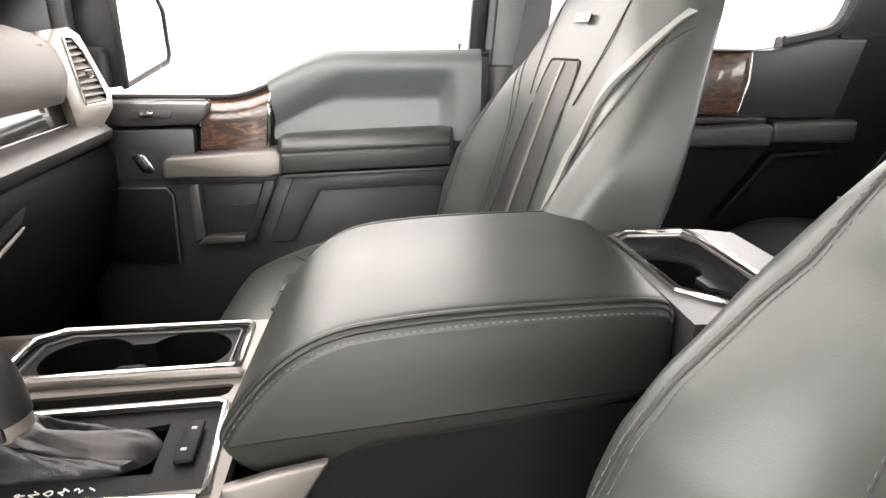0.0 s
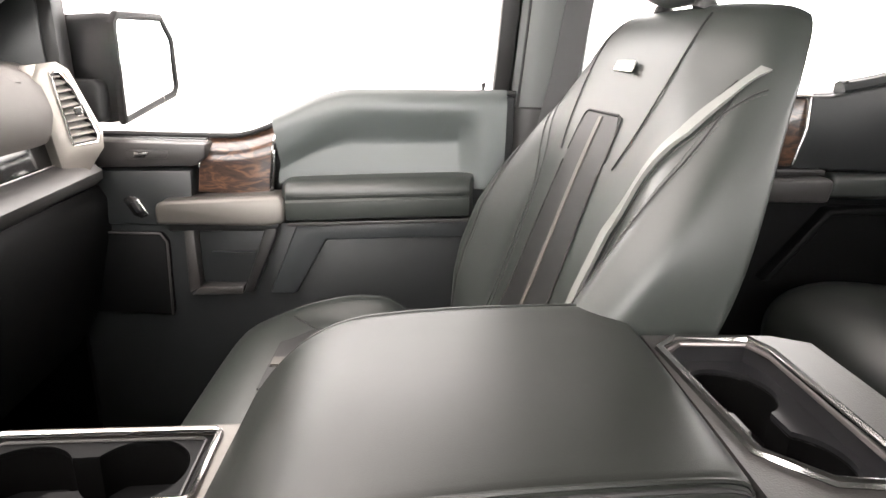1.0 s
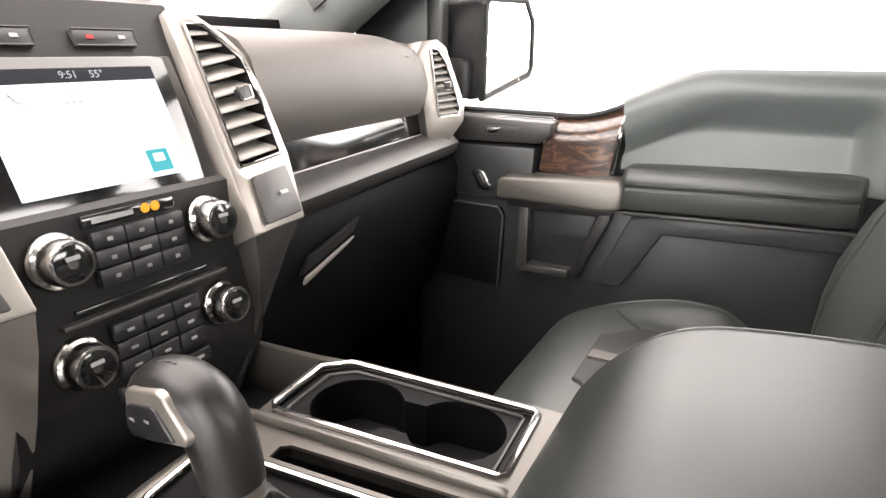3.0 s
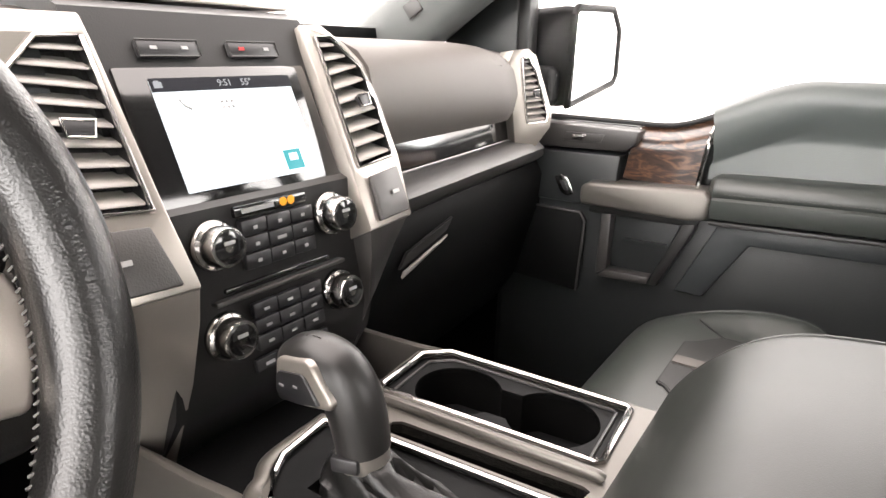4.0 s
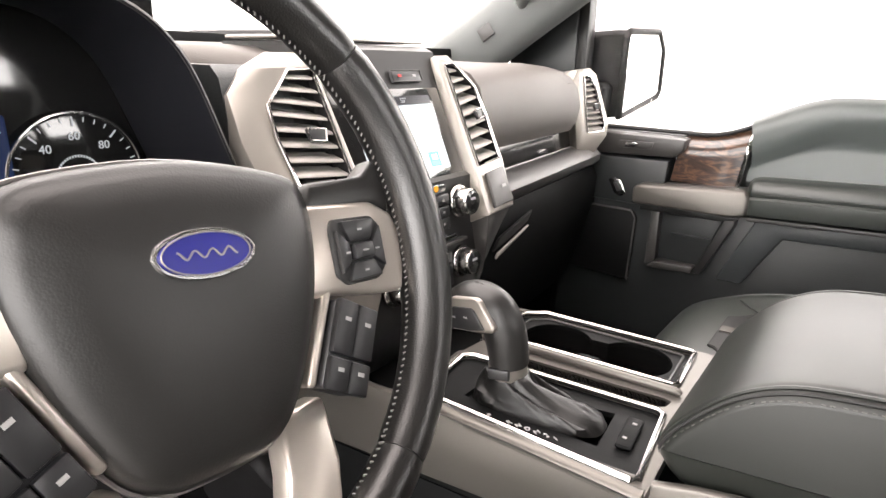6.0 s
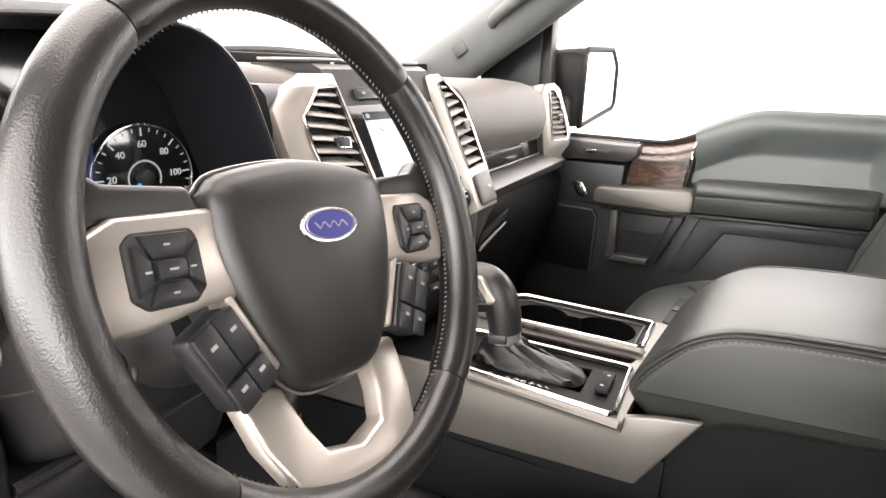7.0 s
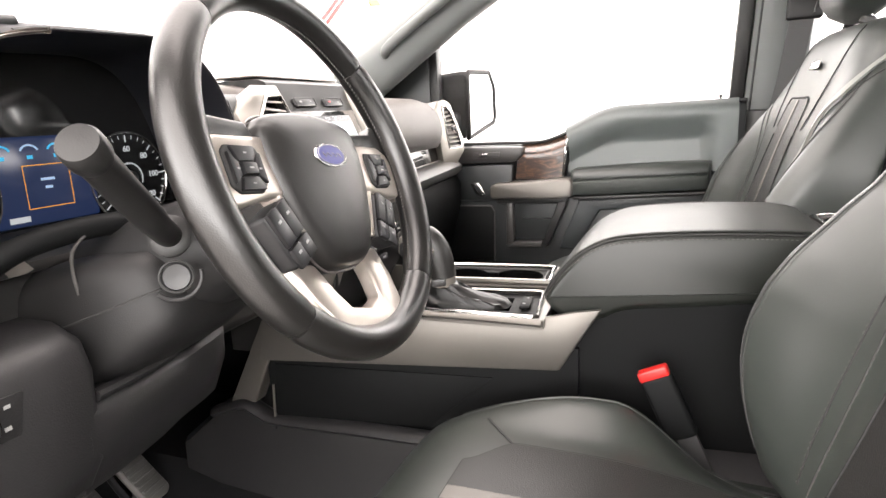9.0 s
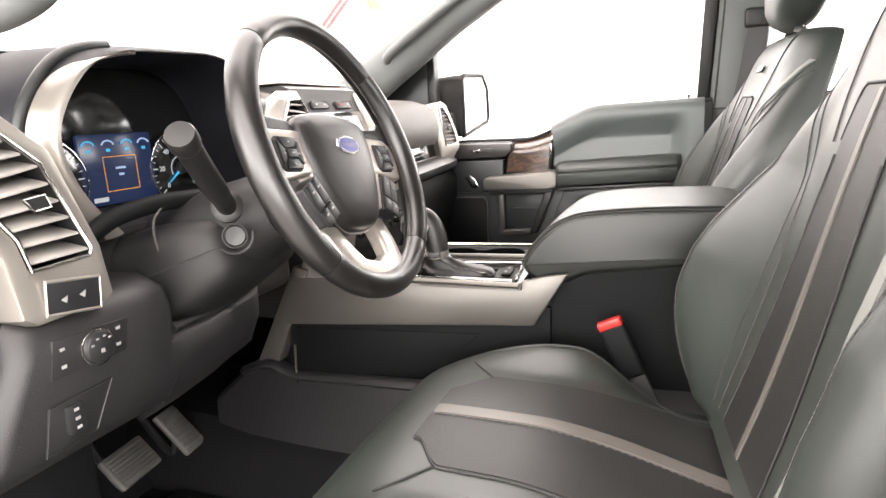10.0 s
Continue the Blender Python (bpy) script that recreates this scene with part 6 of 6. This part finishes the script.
def front_seat(loc, recline, bx, label, nose=-0.215, rise=0.0, bolster=0.0):
    global CX0, RISE, BOLSTER
    BOLSTER = bolster
    lean_back(recline, bx)
    CX0, RISE = nose, rise
    t = thing("front_seat", (0, 0, FLOOR_Z), label, "car seat", "front seats")
    A = [2 * math.pi * j / 120 for j in range(120)]
    back = part("backrest", loft([[back_pt(a, s) for a in A] for s in steps(0, LB * 0.86, 54) + [LB * k for k in (0.89, 0.92, 0.945, 0.965, 0.98, 0.992, 1.0)]]), LEATHER, t, "black leather backrest with deep bolsters", 80)
    # insert, stripes, seams of the back
    yi = lambda s: 0.056 + 0.030 * (1 - s / 0.43) - 0.010 * smooth01(0.41, 0.43, s)
    part("insert", ribbon(back_at, 0.03, 0.430, 30, lambda s: -yi(s), lambda s: yi(s), 0.0014, 16), INSERT, back, "perforated insert with shade in its dark tone", 80)
    part("center_stripe", ribbon(back_at, 0.03, 0.426, 28, lambda s: -0.0050, lambda s: 0.0050, 0.0032, 2), CENTER_STRIPE, back, "narrow grey leather stripe", 80)
    part("seam", tube([back_at(0.0066, s, 0.0018) for s in steps(0.03, 0.426, 30)], 0.0012, 6), SEAM, back)
    for sd in (-1, 1):
        ys = lambda s: sd * between(((0, 0.124), (0.24, 0.131), (0.31, 0.139), (0.375, 0.165), (0.43, 0.191), (0.47, 0.199), (0.51, 0.202), (0.545, 0.198)), s)
        # the crest highlight is painted as a light strip, on this side only
        if sd < 0:
            part("stripe", ribbon(back_at, 0.03, 0.506, 56, lambda s: ys(s) - sd * 0.0070 * (1 - 0.7 * smooth01(0.42, 0.50, s)), lambda s: ys(s) + sd * 0.0070 * (1 - 0.7 * smooth01(0.42, 0.50, s)), 0.0032, 4), CREST_SHEEN, back, "light strip painted as sheen along the bolster crest", 80)
        for off in (-0.0084, 0.0084):
            line = [back_at(ys(s) + off, s, 0.0004) for s in steps(0.03, 0.490, 60)]
            part("seam", tube(line, 0.0009, 6), SEAM, back)
            part("stitching", stitches([back_at(ys(s) + off * 1.22, s, 0.0006) for s in steps(0.03, 0.487, 60)], 0.0055, 0.0036, 0.0005), THREAD, back)
        yo = lambda s: sd * min(0.93 * back_w(s), between(((0, 0.198), (0.15, 0.212), (0.3, 0.218), (0.4, 0.214), (0.46, 0.204), (0.54, 0.190)), s))
        part("seam", tube([back_at(yo(s), s, 0.0004) for s in steps(0.02, 0.485, 50)], 0.0010, 6), SEAM, back)
        for off in (-0.0040, 0.0030):
            part("stitching", stitches([back_at(yo(s) + sd * off, s, 0.0006) for s in steps(0.03, 0.480, 60)], 0.0042, 0.0028, 0.0005), THREAD, back)
        # edge of the upper panel: wing tip, then up to the shoulder
        wing = [(0.088, 0.372), (0.098, 0.40), (0.106, 0.43), (0.114, 0.48), (0.114, 0.53), (0.105, 0.555)]
        part("seam", tube(curve_pts([back_at(sd * y, s, 0.0012) for y, s in ((0.046, 0.431), (0.056, 0.426), (0.060, 0.405), (0.0625, 0.375))], 4), 0.0012, 6), SEAM, back)
        part("seam", tube(curve_pts([back_at(sd * y, s, 0.0012) for y, s in wing], 4), 0.0010, 6), SEAM, back)
        part("seam", tube([back_at(sd * yi(s), s, 0.002) for s in steps(0.03, 0.36, 24)], 0.0013, 6), SEAM, back)
    part("seam", tube([back_at(y, 0.431, 0.002) for y in steps(-0.046, 0.046, 16)], 0.0018, 6), SEAM, back)
    c = back_at(0.0, 0.490, 0.003)
    bd = part("badge", box(c, (0.066, 0.014, 0.004), 0.0015, rot=facing((0, 0, 0), FWD, UPV)), BADGE, back, "small silver badge")
    part("badge_bar", box(c + FWD * 0.0022, (0.050, 0.0040, 0.0006), 0, rot=facing((0, 0, 0), FWD, UPV)), GREYPRINT, bd)
    # cushion
    xs = [CX0 + (CX1 - CX0) * k for k in (0.0, 0.008, 0.02, 0.04, 0.07, 0.11, 0.16, 0.21, 0.27)] + [CX0 + (CX1 - CX0) * k for k in steps(0.32, 1.0, 22)]
    cu = part("cushion", loft([[cush_pt(a, x) for a in A] for x in xs]), LEATHER, t, "black leather cushion", 80)
    sh = CX0 + 0.215
    yc = lambda x: 0.066 + 0.050 * smooth01(-0.105 + sh, -0.055 + sh, x) + 0.012 * smooth01(0, 0.2, x)
    part("insert", ribbon(cush_at, -0.105 + sh, 0.26, 40, lambda s: -yc(s), lambda s: yc(s), 0.003, 16), INSERT, cu, "perforated insert with shade in its dark tone", 80)
    part("center_stripe", ribbon(cush_at, -0.104 + sh, 0.25, 24, lambda s: -0.011, lambda s: 0.011, 0.0055, 3), CENTER_STRIPE, cu, "grey leather stripe", 80)
    for off in (-0.0135, 0.0135):
        part("stitching", stitches([cush_at(off, x, 0.0038) for x in steps(-0.104 + sh, 0.25, 40)], 0.0070, 0.0045, 0.0007), THREAD, cu)
    for sd in (-1, 1):
        part("seam", tube([cush_at(sd * (yc(x) + 0.002), x, 0.001) for x in steps(-0.105 + sh, 0.26, 50)], 0.0018, 6), SEAM, cu)
        part("seam", tube([cush_at(sd * y, x, 0.001) for y, x in [(0.112 + 0.06 * k, -0.058 + sh - 0.05 * k) for k in steps(0, 1, 10)]], 0.0014, 6), SEAM, cu)
        part("piping", tube([cush_at(sd * (0.222 + 0.012 * smooth01(-0.1, 0.1, x)), x, 0.0) for x in steps(-0.16, 0.27, 40)], 0.0018, 6), LEATHER, cu)
    part("seam", tube([cush_at(y, -0.106 + sh, 0.001) for y in steps(-0.067, 0.067, 20)], 0.0018, 6), SEAM, cu)
    # headrest on two posts
    hp = Vector((BX, 0, 0.40)) + UPV * (LB + 0.090) + FWD * 0.050
    hrings = []
    for k in (0, 0.05, 0.15, 0.3, 0.5, 0.7, 0.85, 0.95, 1.0):
        e = math.sqrt(max(0.02, 1 - abs(2 * k - 1) ** 3))
        hrings.append([hp + UPV * (0.19 * (k - 0.5)) + Vector((0, 0.135 * e * sgnpow(math.cos(a), 0.6), 0)) + FWD * (0.052 * e * sgnpow(math.sin(a), 0.6) + 0.012 * math.sin(math.pi * k)) for a in A[::2]])
    hr = part("headrest", loft(hrings), LEATHER, t, "padded leather headrest", 80)
    part("seam", tube([hp + UPV * (0.19 * (k - 0.5)) + Vector((0, 0.118 * math.sqrt(max(0.02, 1 - abs(2 * k - 1) ** 3)), 0)) + FWD * 0.046 for k in steps(0.08, 0.92, 14)], 0.0018, 6), SEAM, hr)
    for y in (-0.06, 0.06):
        b0 = Vector((BX, y, 0.40)) + UPV * (LB - 0.012) + FWD * 0.030
        part("post", tube([b0, b0 + UPV * 0.10], 0.006, 12), CHROME, t, "chrome headrest post")
        part("post_sleeve", lathe(b0 + UPV * 0.004, UPV, [(0.013, 0), (0.013, 0.010), (0.008, 0.014)], 16), PLASTIC, t)
    # plinth down to the floor
    part("base", prism([(-0.10, -0.21, FLOOR_Z), (0.34, -0.21, FLOOR_Z), (0.34, -0.22, 0.27), (-0.12, -0.22, 0.27)], (0, 0.43, 0), 0.015, 3), PLASTIC, t)
    part("side_shield", prism([(-0.08, -0.268, 0.20), (0.36, -0.268, 0.18), (0.37, -0.268, 0.33), (0.1, -0.268, 0.285), (-0.08, -0.268, 0.275)], (0, 0.05, 0), 0.012, 3), PLASTIC, t)
    t.matrix_basis = Matrix.Translation((loc[0], loc[1], FLOOR_Z))
    return t


front_seat((0.0, 0.410), 21, 0.25, "black leather bucket seat with grey stripes beside the closed door", -0.190, 0.024)
front_seat((0.035, -0.405), 17, 0.284, "black leather bucket seat with grey stripes behind the steering wheel", bolster=0.036)


# ---- seat belt parts ----
def belt_buckle(c, lean):
    t = thing("seat_belt_buckle", c, "black seat belt buckle with red release button", "seat belt")
    x, y, z = c
    m = pose(x, y, z, 0, lean, 0)
    part("body", moved(box((0, 0, -0.045), (0.040, 0.022, 0.088), 0.006, 3), m), LOWBOX, t)
    part("release", moved(box((-0.001, -0.001, 0.002), (0.038, 0.017, 0.014), 0.003, 3), m), RED, t, "red release button")
    part("stalk", moved(box((0.004, 0, -0.135), (0.026, 0.008, 0.11), 0.003), m), SEAM, t)


belt_buckle((0.122, -0.146, 0.492), -24)
belt_buckle((0.13, 0.158, 0.49), -16)


def hanging_belt():
    t = thing("seat_belt", (0.38, 0.78, 0.4), "dark seat belt hanging on the door pillar", "seat belt")
    pts = curve_pts([(0.395, 0.772, 1.02), (0.385, 0.770, 0.95), (0.372, 0.766, 0.86), (0.352, 0.764, 0.75), (0.345, 0.766, 0.55), (0.36, 0.775, 0.25)], 5)
    part("webbing", loft([[p + Vector((-0.024, -0.001, 0)), p + Vector((0.024, -0.001, 0)), p + Vector((0.024, 0.001, 0)), p + Vector((-0.024, 0.001, 0))] for p in pts]), WEBBING, t)
    part("guide", box((0.398, 0.775, 1.025), (0.075, 0.022, 0.05), 0.008, 3), PLASTIC, t, "black belt guide")
    part("upper_webbing", loft([[p + Vector((-0.022, 0, 0.004)), p + Vector((0.022, 0, -0.004)), p + Vector((0.022, 0.002, -0.004)), p + Vector((-0.022, 0.002, 0.004))] for p in [Vector((0.40, 0.785, 1.03)), Vector((0.41, 0.79, 1.15)), Vector((0.42, 0.785, 1.25))]]), WEBBING, t)


hanging_belt()


# ---- rear bench ----
def rear_seat():
    t = thing("rear_bench_seat", (1.2, 0, FLOOR_Z), "dark leather rear bench seat with folded edges", "car seat")
    def cring(y, k):
        o = [(0.83, 0.30), (0.805, 0.37), (0.815, 0.435), (0.87, 0.475), (0.98, 0.485), (1.25, 0.455), (1.42, 0.44), (1.42, 0.30)]
        pts = curve_pts([(x, 0, z) for x, z in o], 4)
        c = Vector((1.1, 0, 0.38))
        return [(c.x + (p.x - c.x) * k, y, c.z + (p.z - c.z) * k) for p in pts]
    for a, b in ((-0.76, -0.12), (-0.11, 0.24), (0.25, 0.77)):
        part("cushion", loft([cring(a, 0.90), cring(a + 0.01, 0.97), cring(a + 0.035, 1.0), cring(b - 0.035, 1.0), cring(b - 0.01, 0.97), cring(b, 0.90)]), LEATHER, t, "", 60)
        def bring(y, k):
            o = [(1.40, 0.42), (1.34, 0.47), (1.36, 0.62), (1.42, 0.85), (1.47, 0.98), (1.53, 1.0), (1.58, 0.97), (1.56, 0.42)]
            pts = curve_pts([(x, 0, z) for x, z in o], 4)
            c = Vector((1.47, 0, 0.70))
            return [(c.x + (p.x - c.x) * k, y, c.z + (p.z - c.z) * k) for p in pts]
        part("backrest", loft([bring(a, 0.92), bring(a + 0.01, 0.98), bring(a + 0.035, 1.0), bring(b - 0.035, 1.0), bring(b - 0.01, 0.98), bring(b, 0.92)]), LEATHER, t, "", 60)
    part("base", prism([(0.92, -0.74, FLOOR_Z), (1.45, -0.74, FLOOR_Z), (1.45, -0.74, 0.32), (0.90, -0.74, 0.32)], (0, 1.5, 0), 0.01), PLASTIC, t)


rear_seat()


def rear_belt():
    t = thing("seat_belt", (1.2, 0.75, 0.5), "dark rear seat belt with chrome tongue", "seat belt")
    pts = curve_pts([(1.30, 0.70, 1.08), (1.24, 0.73, 0.85), (1.16, 0.76, 0.62), (1.10, 0.77, 0.52)], 6)
    part("webbing", loft([[p + Vector((-0.016, -0.016, 0)), p + Vector((0.016, 0.012, 0.006)), p + Vector((0.016, 0.014, 0.006)), p + Vector((-0.016, -0.014, 0))] for p in pts]), WEBBING, t)
    part("tongue", box((1.09, 0.765, 0.51), (0.03, 0.012, 0.04), 0.003), CHROME, t)


rear_belt()
